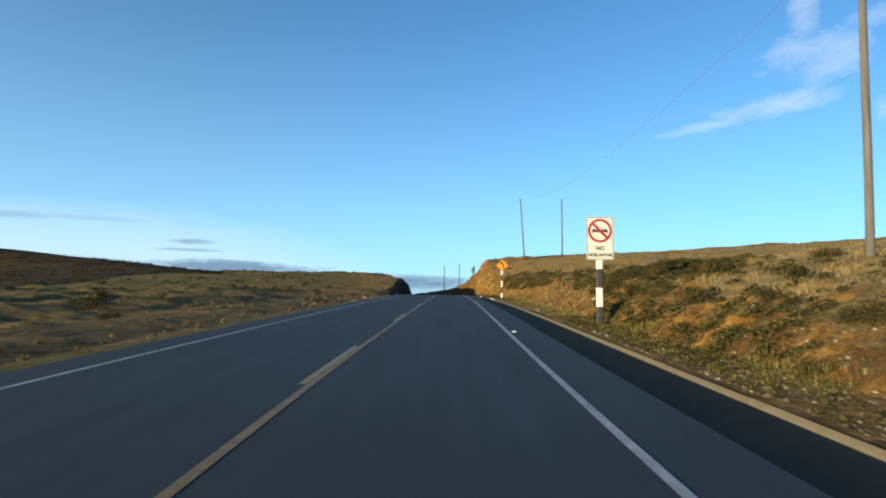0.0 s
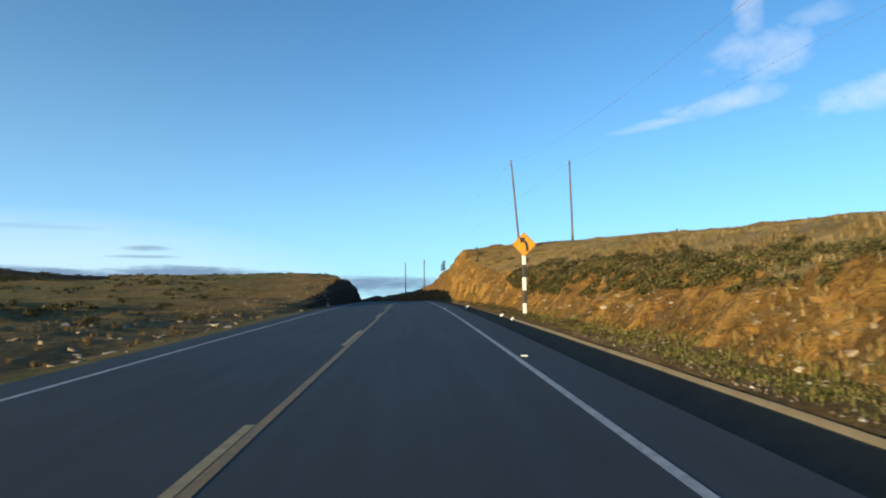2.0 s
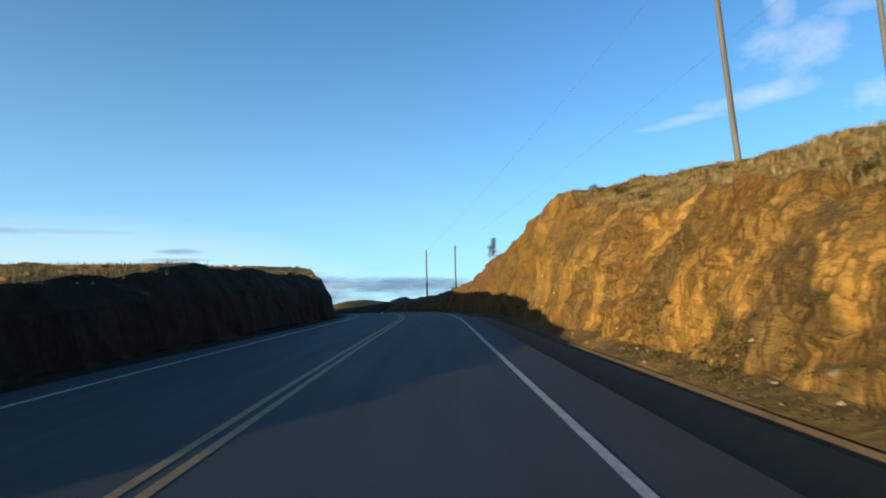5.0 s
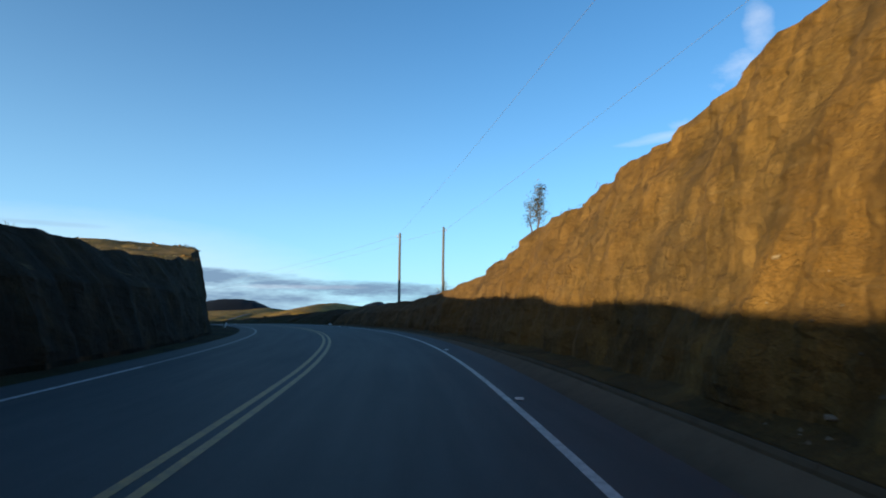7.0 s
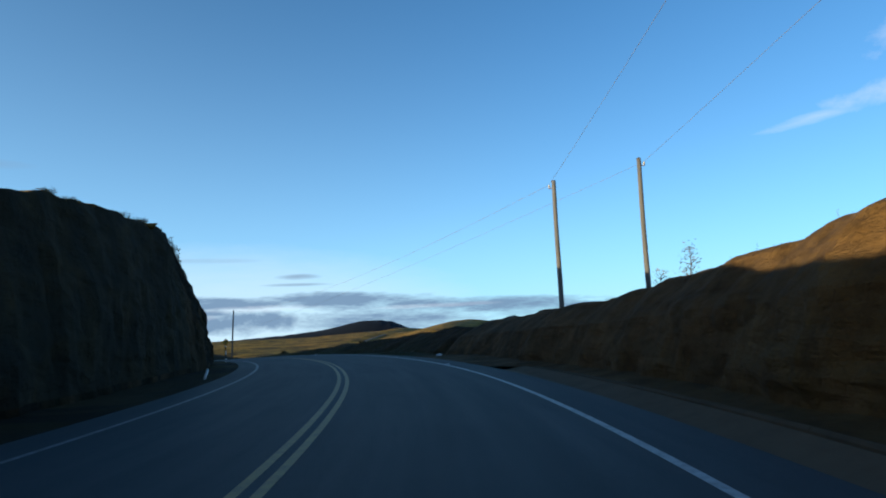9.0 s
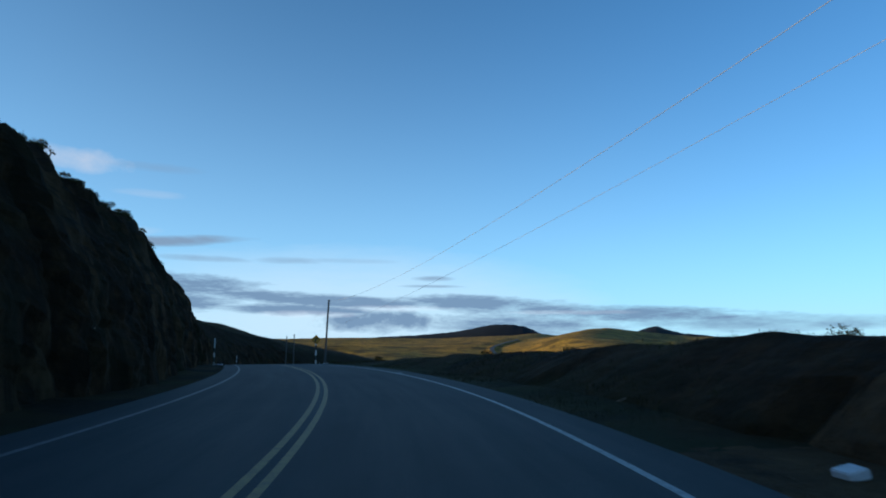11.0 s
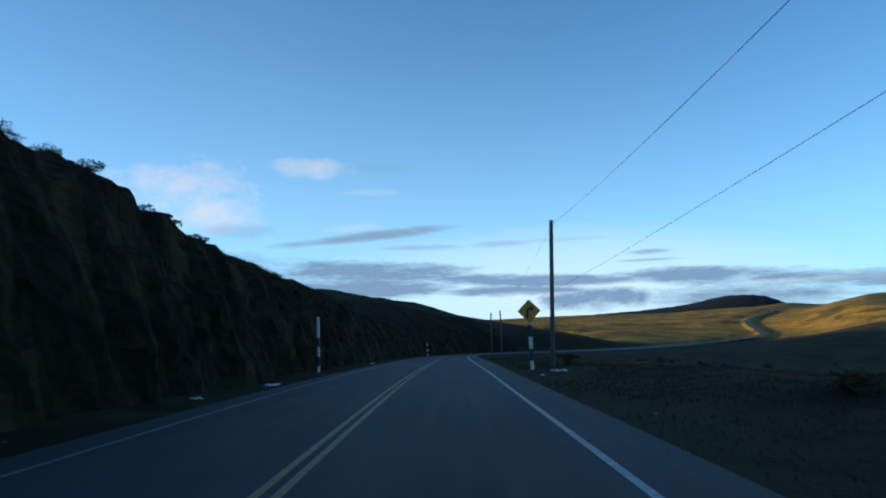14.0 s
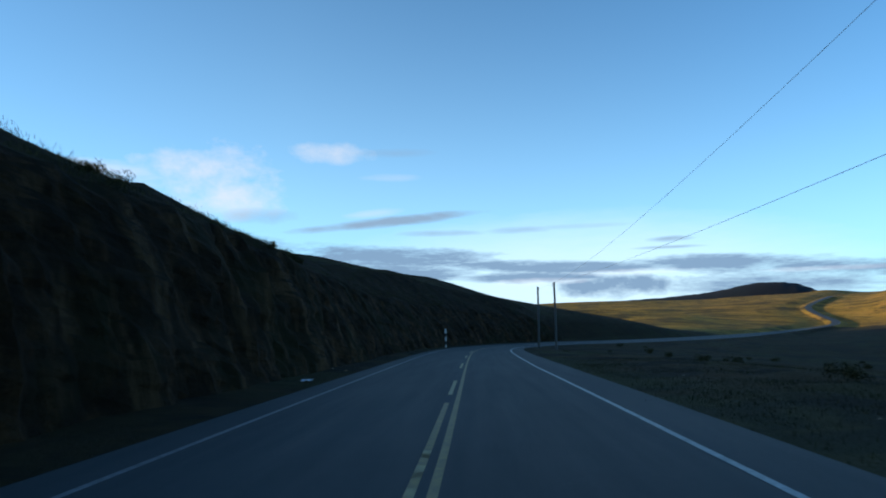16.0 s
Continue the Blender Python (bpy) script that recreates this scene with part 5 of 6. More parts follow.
# ---------------------------------------------------------------- poles and wires
def utility_pole(foot, tip, r0=0.125, r1=0.095, band=False):
    """A round timber pole from its foot to its tip (world points), with pin insulators."""
    foot, tip = Vector(foot), Vector(tip)
    top = new("utility_pole")
    axis_m = Matrix.Translation(foot) @ (tip - foot).to_track_quat("Z", "Y").to_matrix().to_4x4()
    length = (tip - foot).length
    bm = bmesh.new()
    n, rings = 16, []
    for k in range(13):
        u = k / 12
        r = r0 + (r1 - r0) * u
        wob = 0.012 * math.sin(7 * u + foot.x)
        rings.append([bm.verts.new((r * math.cos(2 * math.pi * j / n) + wob, r * math.sin(2 * math.pi * j / n), -0.8 + (length + 0.8) * u)) for j in range(n)])
    for a, b in zip(rings, rings[1:]):
        for j in range(n):
            bm.faces.new((a[j], a[(j + 1) % n], b[(j + 1) % n], b[j]))
    bm.faces.new(rings[-1])
    part("shaft", bm, WOOD, top, "", True)
    bm = bmesh.new()
    tube(bm, length, length + 0.03, r1 + 0.012, r1 * 0.7, 16)
    part("cap", bm, METAL, top, "dark metal pole cap")
    bm = bmesh.new()
    tube(bm, length - 0.35, length - 0.33, 0.012, 0.012, 8, x=r1 + 0.01)
    box(bm, r1 - 0.02, r1 + 0.16, -0.02, 0.02, length - 0.36, length - 0.32, 0.004)
    part("bracket", bm, METAL, top)
    bm = bmesh.new()
    for z, r in ((length - 0.31, 0.045), (length - 0.26, 0.055), (length - 0.21, 0.04)):
        tube(bm, z, z + 0.045, r, r * 0.6, 12, x=r1 + 0.13)
    part("insulator", bm, CERAMIC, top, "pale glazed insulator")
    if band:
        bm = bmesh.new()
        tube(bm, 0.0, 0.75, r0 + 0.006, r0 + 0.004, 16)
        part("tar_band", bm, POST_BLACK, top, "black tarred foot of the pole")
    top.matrix_basis = axis_m
    tagged(top, "grey weathered timber utility pole leaning slightly", "utility pole", "poles of the power line")
    return axis_m @ Vector((r1 + 0.13, 0, length - 0.17))


def pole_on_land(s, d, tip, **more):
    foot, _ = land_point(s, d)
    return utility_pole(foot, tip, **more)


def wt(s, d, z):
    return tuple(place(s, d, z))


W_N = pole_on_land(15.5, 12.1, wt(15.2, 12.05, 10.6), r0=0.105, r1=0.08)
W_A = utility_pole(tuple(land_point(99.9, 13.75)[0]), (14.5, 99.6, 17.8))
W_B = utility_pole(tuple(land_point(99.6, 19.7)[0]), (21.2, 99.8, 17.8), band=True)
W_C = utility_pole((2.84, 160.0, surface(2.84, 160.0)[0]), (2.86, 160.2, 10.22))
W_D = utility_pole((6.66, 159.1, surface(6.66, 159.1)[0]), (6.66, 158.9, 10.68))
W_E = utility_pole(tuple(land_point(229.6, 6.75)[0]), (-43.6, 218.8, 7.1), 0.12, 0.1)
W_F = utility_pole((-85.4, 271.2, -5.2), (-85.3, 271.2, 2.4))
W_G = utility_pole((-81.2, 267.9, -5.2), (-81.2, 267.9, 2.7))


def wire(a, b, sag, thick=0.013):
    a, b = Vector(a), Vector(b)
    cu = bpy.data.curves.new("power_cable", "CURVE")
    cu.dimensions, cu.bevel_depth, cu.bevel_resolution = "3D", thick, 1
    sp = cu.splines.new("POLY")
    n = 40
    sp.points.add(n)
    for k in range(n + 1):
        u = k / n
        p = a.lerp(b, u)
        sp.points[k].co = (p.x, p.y, p.z - sag * 4 * u * (1 - u), 1)
    cu.materials.append(CABLE)
    ob = new("power_cable", cu)
    tagged(ob, "thin dark overhead power cable strung between poles", "power cable", "cables of the power line")


wire(W_N, W_A, 2.05, 0.006)
wire(W_A, W_C, 0.55, 0.007)
wire(W_C, W_E, 1.35, 0.0075)
wire(W_E, W_F, 1.1, 0.005)
wire((26, -38, 14), W_B, 2.4, 0.006)
wire(W_B, W_D, 0.4, 0.007)
wire(W_D, W_G, 1.8, 0.0065)


# ---------------------------------------------------------------- small things on and beside the road
def white_block(s, d, z, along, across, tilt, label):
    bm = bmesh.new()
    box(bm, -across / 2, across / 2, -along / 2, along / 2, -0.05, 0.05, 0.012)
    ob = mesh_object("white_block", bm, CHALK)
    p = place(s, d, z)
    ob.matrix_basis = pose(*[float(v) for v in p], 0, tilt, math.degrees(heading(s)))
    tagged(ob, label, "marker block", "white blocks on the kerb")


white_block(56.3, 5.58, -.13, 0.16, 0.15, -38, "whitewashed marker block set on the concrete kerb")
white_block(59.3, 5.58, -.11, 0.19, 0.17, -20, "small whitewashed marker block on the concrete kerb")
white_block(74.35, 5.42, -.15, 0.30, 0.27, -38, "whitewashed marker block set on the concrete kerb")
white_block(79.3, -4.72, .05, 0.2, 0.16, 8, "whitewashed block lying at the dark cutting's foot")
white_block(160.4, 5.3, .04, 0.27, 0.22, -14, "whitewashed block lying at the ditch end")

for s in (16.4, 42.0, 67.4, 113.2, 123.0, 152.1, 182.0):
    bm = bmesh.new()
    box(bm, -0.06, 0.06, -0.05, 0.05, 0.0, 0.022, 0.008)
    ob = mesh_object("road_stud", bm, STUD)
    p = place(s, 3.52, 0.002)
    ob.matrix_basis = pose(*[float(v) for v in p], 0, 0, math.degrees(heading(s)))
    tagged(ob, "small white reflective stud beside the edge line", "road stud", "studs along the edge line")


def litter(s, d, length, width, seed):
    r = random.Random(seed)
    bm = bmesh.new()
    n, rows = 10, []
    for j in range(5):
        rows.append([bm.verts.new(((i / n - 0.5) * length, (j / 4 - 0.5) * width, 0.03 + 0.07 * r.random())) for i in range(n + 1)])
    for a, b in zip(rows, rows[1:]):
        for i in range(n):
            bm.faces.new((a[i], a[i + 1], b[i + 1], b[i]))
    ob = mesh_object("plastic_sheet", bm, LITTER)
    ob.modifiers.new("thickness", "SOLIDIFY").thickness = 0.006
    ob.matrix_basis = stand(s, d, r.uniform(-30, 30))
    tagged(ob, "crumpled pale blue plastic sheet lying on the grass", "litter", "litter on the verge")


litter(223.6, 6.1, 0.7, 0.3, 1)
litter(220.6, 5.0, 0.13, 0.09, 2)
litter(219.5, -4.6, 0.5, 0.3, 3)
litter(213.9, -5.0, 0.28, 0.2, 5)
litter(248.0, -4.9, 0.35, 0.25, 4)


def stone_mesh(seed):
    """An angular broken stone."""
    r = random.Random(seed)
    bm = bmesh.new()
    for _ in range(15):
        v = Vector((r.gauss(0, 1), r.gauss(0, 1), r.gauss(0, 1))).normalized() * r.uniform(0.8, 1.1)
        bm.verts.new((v.x * r.uniform(0.9, 1.3), v.y * r.uniform(0.7, 1.0), v.z * r.uniform(0.4, 0.65)))
    got = bmesh.ops.convex_hull(bm, input=bm.verts)
    bmesh.ops.delete(bm, geom=list({e for e in got["geom_interior"] + got["geom_unused"] if isinstance(e, bmesh.types.BMVert)}), context="VERTS")
    bmesh.ops.bevel(bm, geom=list(bm.edges), offset=0.05, segments=1, affect="EDGES")
    me = bpy.data.meshes.new("stone")
    bm.to_mesh(me)
    bm.free()
    me.materials.append(STONE)
    return me


STONES = [stone_mesh(k) for k in range(7)]


def stone(s, d, size):
    p, _ = land_point(s, d, size * 0.22)
    ob = new("stone", STONES[rng.randrange(len(STONES))])
    ob.matrix_basis = pose(p.x, p.y, p.z, rng.uniform(-20, 20), rng.uniform(-20, 20), rng.uniform(0, 360)) @ Matrix.Scale(size, 4)
    tagged(ob, "rough grey-brown fieldstone half sunk in the verge" if size > 0.16 else "small loose fieldstone lying on the verge", "stone", "loose stones on the verges")


for k in range(80):
    stone(rng.uniform(3, 72), 6.3 + 2.4 * rng.random() ** 1.5, rng.choice((0.05, 0.06, 0.08, 0.1, 0.13)))
for k in range(26):
    stone(rng.uniform(74, 112), rng.uniform(6.25, 6.7), rng.choice((0.05, 0.07, 0.1)))
for s, d, size in ((26.0, 7.85, 0.29), (26.45, 7.95, 0.2), (25.3, 7.7, 0.09), (52.8, 8.5, 0.34), (52.2, 8.6, 0.25), (51.6, 8.5, 0.28), (50.1, 8.0, 0.2), (53.6, 8.7, 0.22), (22, 7.4, 0.2), (38, 7.6, 0.16), (32, 8.2, 0.18),
                   (38.8, -5.3, 0.42), (39.1, -5.6, 0.3), (43.4, -4.85, 0.17), (45.4, -6.0, 0.24), (46.1, -6.3, 0.2), (44.2, -6.5, 0.26), (38.2, -8.1, 0.25), (50.2, -5.9, 0.22), (53.8, -5.1, 0.26), (54.7, -6.0, 0.24), (56.0, -5.3, 0.3), (58.5, -5.2, 0.28), (61.0, -5.6, 0.3), (36.2, -6.0, 0.28)):
    stone(s, d, size)
for k in range(46):
    stone(rng.uniform(31, 51), rng.uniform(6.9, 8.3), rng.choice((0.06, 0.08, 0.1, 0.13, 0.17)))
for k in range(9):
    stone(rng.uniform(50, 66), rng.uniform(6.8, 7.6), rng.choice((0.09, 0.12, 0.17)))
for k in range(80):
    stone(rng.uniform(40, 86), -5.0 - 4.5 * rng.random() ** 1.5, rng.choice((0.08, 0.11, 0.15, 0.2, 0.26)))
for k in range(52):
    stone(rng.uniform(8, 92), -5.6 - 12 * rng.random() ** 1.4, rng.choice((0.07, 0.09, 0.12, 0.16, 0.22)))
for k in range(26):
    stone(rng.uniform(84, 150), rng.uniform(-10, -7.2), rng.choice((0.1, 0.15, 0.2, 0.26)))
for k in range(16):
    stone(rng.uniform(150, 260), rng.choice((rng.uniform(-5.9, -4.5), rng.uniform(4.7, 7.5))), rng.choice((0.05, 0.07, 0.1, 0.14)))

CLAY_ROCK = plain_material("orange weathered rock", (0.22, 0.125, 0.042), 0.92, (0.07, 0.042, 0.018), 0.75, 4.0, bump=0.5)
CLAY_STONES = []
for k in range(4):
    me_rock = STONES[k].copy()
    me_rock.materials.clear()
    me_rock.materials.append(CLAY_ROCK)
    CLAY_STONES.append(me_rock)
for k in range(80):
    s = rng.uniform(28, 68)
    d = lip(s, 1) - rng.uniform(0.05, 0.9)
    p, _ = land_point(s, d, 0.04)
    ob = new("rock", CLAY_STONES[rng.randrange(4)])
    size = rng.choice((0.08, 0.1, 0.13, 0.17, 0.22, 0.28))
    ob.matrix_basis = pose(p.x, p.y, p.z, rng.uniform(-25, 25), rng.uniform(-25, 25), rng.uniform(0, 360)) @ Matrix.Diagonal((size, size * rng.uniform(0.7, 1.1), size * rng.uniform(0.8, 1.3), 1))
    tagged(ob, "orange weathered rock jutting from the cutting's edge", "rock", "rocks along the cutting's edge")


for k in range(120):
    s = rng.uniform(80, 126) if k < 70 else rng.uniform(138, 157)
    p, _ = land_point(s, lip(s, -1) - 2.6 * rng.random() ** 1.6, 0.05)
    ob = new("rock", CLAY_STONES[rng.randrange(4)])
    size = rng.choice((0.1, 0.13, 0.17, 0.22, 0.3))
    ob.matrix_basis = pose(p.x, p.y, p.z, rng.uniform(-25, 25), rng.uniform(-25, 25), rng.uniform(0, 360)) @ Matrix.Diagonal((size, size * rng.uniform(0.7, 1.1), size * rng.uniform(0.6, 1.0), 1))
    tagged(ob, "brown weathered rock on top of the dark cutting", "rock", "rocks on the dark cutting's top")


def rubble(count, s_range, d_of, label):
    """Small broken stones, too many to count: one mesh."""
    V, F = [], []
    for _ in range(count):
        s = rng.uniform(*s_range)
        p, _n = land_point(s, d_of(s))
        r = 0.012 + 0.045 * rng.random() ** 2.2
        n = len(V)
        for sx, sy, sz in ((1, 0, 0), (-1, 0, 0), (0, 1, 0), (0, -1, 0), (0, 0, 1), (0, 0, -0.6)):
            V.append((p.x + r * (sx + rng.uniform(-.4, .4)), p.y + r * (sy + rng.uniform(-.4, .4)), p.z + r * 0.7 * (sz + rng.uniform(-.3, .3))))
        F += [(n + a, n + b_, n + c_) for a, b_, c_ in ((0, 2, 4), (2, 1, 4), (1, 3, 4), (3, 0, 4), (2, 0, 5), (1, 2, 5), (3, 1, 5), (0, 3, 5))]
    me = bpy.data.meshes.new("rubble")
    me.from_pydata(V, [], F)
    me.materials.append(RUBBLE)
    tagged(new("rubble", me), label, "rubble", kind="stuff")


RUBBLE = blade_material("broken stone", [(0.0, (0.07, 0.052, 0.03)), (0.55, (0.13, 0.10, 0.062)), (0.9, (0.24, 0.20, 0.14)), (1.0, (0.44, 0.41, 0.35))])
rubble(3000, (1, 50), lambda s: 5.8 + 2.2 * rng.random() ** 1.4, "small pale broken stones on the verge")
rubble(420, (50, 112), lambda s: 5.8 + 0.7 * rng.random(), "small broken stones at the cutting's foot")
rubble(900, (6, 84), lambda s: -4.6 - 6 * rng.random() ** 1.7, "small broken stones in the rough grass")


# ---------------------------------------------------------------- plants
def tufts(name, spots, height, spread, blades, width, material, label):
    """Grass as blades: one mesh."""
    V, F = [], []
    for (x, y, z), k in spots:
        for _ in range(blades):
            a, lean = rng.uniform(0, 6.283), rng.uniform(0.1, 0.75)
            h = height * k * rng.uniform(0.55, 1.15)
            bx, by = x + rng.gauss(0, spread) * k, y + rng.gauss(0, spread) * k
            tx, ty = bx + math.cos(a) * lean * h, by + math.sin(a) * lean * h
            wx, wy = -math.sin(a + 0.7) * width, math.cos(a + 0.7) * width
            n = len(V)
            mx, my = bx + (tx - bx) * 0.35, by + (ty - by) * 0.35
            V += [(bx - wx, by - wy, z - 0.06), (bx + wx, by + wy, z - 0.06), (mx + wx * 0.8, my + wy * 0.8, z + h * 0.6), (mx - wx * 0.8, my - wy * 0.8, z + h * 0.6), (tx, ty, z + h)]
            F += [(n, n + 1, n + 2, n + 3), (n + 3, n + 2, n + 4)]
    me = bpy.data.meshes.new(name)
    me.from_pydata(V, [], F)
    me.materials.append(material)
    ob = new(name, me)
    return tagged(ob, label, "grass", kind="stuff")


def scatter(count, s_range, d_of, patchy=None, k_range=(0.6, 1.25)):
    out = []
    while len(out) < count:
        s = rng.uniform(*s_range)
        d = d_of(s)
        if patchy is not None and fbm(np.array(s * patchy), np.array(d * patchy), 3, 3) < rng.uniform(-0.35, 0.25):
            continue
        p, n = land_point(s, d)
        if n.z < 0.35:
            continue
        out.append(((p.x, p.y, p.z), rng.uniform(*k_range)))
    return out


BROWN_GRASS = blade_material("brown upland grass", [(0.0, (0.06, 0.046, 0.018)), (0.5, (0.13, 0.095, 0.04)), (0.85, (0.22, 0.165, 0.075)), (1.0, (0.07, 0.068, 0.022))])
tufts("straw_grass", scatter(3400, (2, 112), lambda s: lip(s, 1) + 0.1 + 5.5 * rng.random() ** 1.6, 0.3), 0.12, 0.17, 22, 0.004, STRAW, "straw-coloured bunch grass along the cutting's lip")
tufts("hill_grass", scatter(1500, (0, 112), lambda s: lip(s, 1) + 4 + 24 * rng.random(), 0.15), 0.09, 0.25, 20, 0.005, STRAW, "dry bunch grass covering the slope above the road")
tufts("verge_grass", scatter(1200, (0, 60), lambda s: rng.uniform(6.15, 7.2), 0.8), 0.045, 0.14, 22, 0.006, GREEN, "short green and straw grass at the foot of the cutting")
tufts("left_grass", scatter(2600, (4, 84), lambda s: min(-5.0, lip(s, -1) + (3.4 if s < 74 else 0.0)) - 22 * rng.random() ** 1.5, 0.25), 0.06, 0.3, 14, 0.006, BROWN_GRASS, "rough brown grass beside the road")
tufts("cut_top_grass", scatter(1100, (76, 138), lambda s: lip(s, -1) - 0.3 - 7 * rng.random() ** 1.5, 0.3), 0.10, 0.35, 14, 0.007, BROWN_GRASS, "dry brown grass along the dark cutting's top")
tufts("hillside_grass", scatter(4200, (156, 320), lambda s: lip(s, -1) - 0.5 - 14 * rng.random() ** 1.5, 0.2), 0.095, 0.22, 16, 0.007, HEATH, "dark heath grass fringing the hillside")
# dark leaf colour carries the shade lying on this verge
tufts("shaded_verge_grass", scatter(4200, (164, 262), lambda s: rng.uniform(4.6, 15), 0.25), 0.055, 0.32, 16, 0.006, HEATH, "short verge grass, its dark colour standing for shade")
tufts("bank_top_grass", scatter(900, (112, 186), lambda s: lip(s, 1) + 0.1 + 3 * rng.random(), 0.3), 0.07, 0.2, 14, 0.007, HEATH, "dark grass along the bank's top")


def tussocks(name, spots, tall, wide, blades, material, label):
    """Bunch grass: fountains of fine blades that stand up and droop at their tips; one mesh."""
    V, F = [], []
    for (x, y, z), k in spots:
        for _ in range(blades):
            a, out = rng.uniform(0, 6.283), rng.random() ** 0.7
            h = tall * k * rng.uniform(0.55, 1.1) * (1.1 - 0.45 * out)
            ca, sa, w = math.cos(a), math.sin(a), rng.uniform(0.003, 0.006)
            r0, r1, r2 = 0.25 * wide * k * out, 0.55 * wide * k * out, wide * k * out * rng.uniform(0.8, 1.25)
            wx, wy = -sa * w, ca * w
            n = len(V)
            V += [(x + ca * r0 - wx, y + sa * r0 - wy, z - 0.08), (x + ca * r0 + wx, y + sa * r0 + wy, z - 0.08), (x + ca * r1 + wx, y + sa * r1 + wy, z + h * 0.7), (x + ca * r1 - wx, y + sa * r1 - wy, z + h * 0.7), (x + ca * r2, y + sa * r2, z + h)]
            F += [(n, n + 1, n + 2, n + 3), (n + 3, n + 2, n + 4)]
    me = bpy.data.meshes.new(name)
    me.from_pydata(V, [], F)
    me.materials.append(material)
    return tagged(new(name, me), label, "grass", kind="stuff")


PALE_STRAW = blade_material("pale bunch grass", [(0.0, (0.10, 0.070, 0.027)), (0.4, (0.20, 0.140, 0.060)), (0.8, (0.30, 0.222, 0.105)), (1.0, (0.10, 0.088, 0.032))])
tussocks("bunch_grass", scatter(950, (30, 93), lambda s: lip(s, 1) + 0.25 + 3.4 * rng.random() ** 1.4, 0.22, (0.5, 1.1)), 0.21, 0.34, 90, PALE_STRAW, "tall pale bunch grass along the cutting's lip")
tussocks("low_bunch_grass", scatter(420, (92, 113), lambda s: lip(s, 1) + 0.2 + 5 * rng.random() ** 1.3, 0.25, (0.5, 1.2)), 0.13, 0.22, 60, PALE_STRAW, "low bunch grass on the high end of the cutting")
tussocks("slope_bunch_grass", scatter(1500, (0, 113), lambda s: lip(s, 1) + 2.5 + 20 * rng.random(), 0.12, (0.5, 1.2)), 0.19, 0.26, 55, PALE_STRAW, "pale bunch grass scattered over the slope")
TAWNY = blade_material("tawny bank grass", [(0.0, (0.12, 0.078, 0.026)), (0.45, (0.24, 0.155, 0.055)), (0.85, (0.36, 0.25, 0.10)), (1.0, (0.10, 0.09, 0.03))])
tussocks("bank_grass", scatter(200, (27, 42), lambda s: rng.uniform(6.9, 8.3), 0.35, (0.5, 1.2)), 0.16, 0.18, 46, TAWNY, "tawny dry grass growing on the low bank")
TAN_GRASS = blade_material("tan upland bunch grass", [(0.0, (0.08, 0.052, 0.018)), (0.45, (0.17, 0.105, 0.036)), (0.85, (0.25, 0.165, 0.065)), (1.0, (0.085, 0.075, 0.024))])
tussocks("field_bunch_grass", scatter(650, (3, 96), lambda s: min(-5.3, lip(s, -1) - 0.2 if s > 72 else -5.3) - 40 * rng.random() ** 1.7, 0.2, (0.5, 1.4)), 0.13, 0.20, 46, TAN_GRASS, "tan bunch grass in the open field beside the road")


def shrub_mesh(seed, leaves, tall):
    r = random.Random(seed)
    V, F = [], []
    lobes = [(r.uniform(-0.45, 0.45), r.uniform(-0.45, 0.45), r.uniform(0.25, 0.75) * tall, r.uniform(0.22, 0.42)) for _ in range(9)]
    for _ in range(leaves):
        cx, cy, cz, cr = r.choice(lobes)
        v = Vector((r.gauss(0, 1), r.gauss(0, 1), r.gauss(0, 1))).normalized() * cr * r.uniform(0.6, 1.08)
        p = Vector((cx, cy, cz)) + v
        if p.z < 0.02:
            continue
        u = Vector((r.gauss(0, 1), r.gauss(0, 1), r.gauss(0, 1))).normalized()
        w = u.cross(v).normalized()
        size = r.uniform(0.03, 0.075)
        n = len(V)
        V += [tuple(p - u * size), tuple(p + w * size * 0.45), tuple(p + u * size * 1.2), tuple(p - w * size * 0.45)]
        F.append((n, n + 1, n + 2, n + 3))
    for cx, cy, cz, cr in lobes:
        n = len(V)
        V += [(-0.015, 0, -0.1), (0.015, 0, -0.1), (cx + 0.008, cy, cz), (cx - 0.008, cy, cz)]
        F.append((n, n + 1, n + 2, n + 3))
    me = bpy.data.meshes.new("shrub")
    me.from_pydata(V, [], F)
    me.materials.append(HEATH)
    return me


SHRUBS = [shrub_mesh(k, 800, 0.8 + 0.06 * k) for k in range(6)]


def shrub(s, d, size, label, group):
    p, _ = land_point(s, d, 0.05)
    ob = new("shrub", SHRUBS[rng.randrange(6)])
    ob.matrix_basis = pose(p.x, p.y, p.z, 0, 0, rng.uniform(0, 360)) @ Matrix.Diagonal((size, size, size * rng.uniform(0.7, 1.0), 1))
    tagged(ob, label, "shrub", group)


shrub_count = 0
while shrub_count < 150:
    s = rng.uniform(2, 82) if shrub_count < 60 else rng.uniform(2, 60)
    o = rng.uniform(-1.0 if s < 30 else -0.2, 2.4)
    if fbm(np.array(s * 0.16), np.array(o * 0.35), 41, 3) < rng.uniform(-0.3, 0.05):
        continue
    shrub_count += 1
    shrub(s, lip(s, 1) + o, rng.uniform(0.3, 0.7) if s < 36 else rng.uniform(0.2, 0.42), "low dark green heath shrub on the cutting's lip", "heath shrubs above the road")
for k in range(24):
    s = rng.uniform(80, 110)
    shrub(s, lip(s, 1) + 0.2 + 2.6 * rng.random() ** 1.5, rng.uniform(0.25, 0.55), "low dark green heath shrub on the cutting's lip", "heath shrubs above the road")
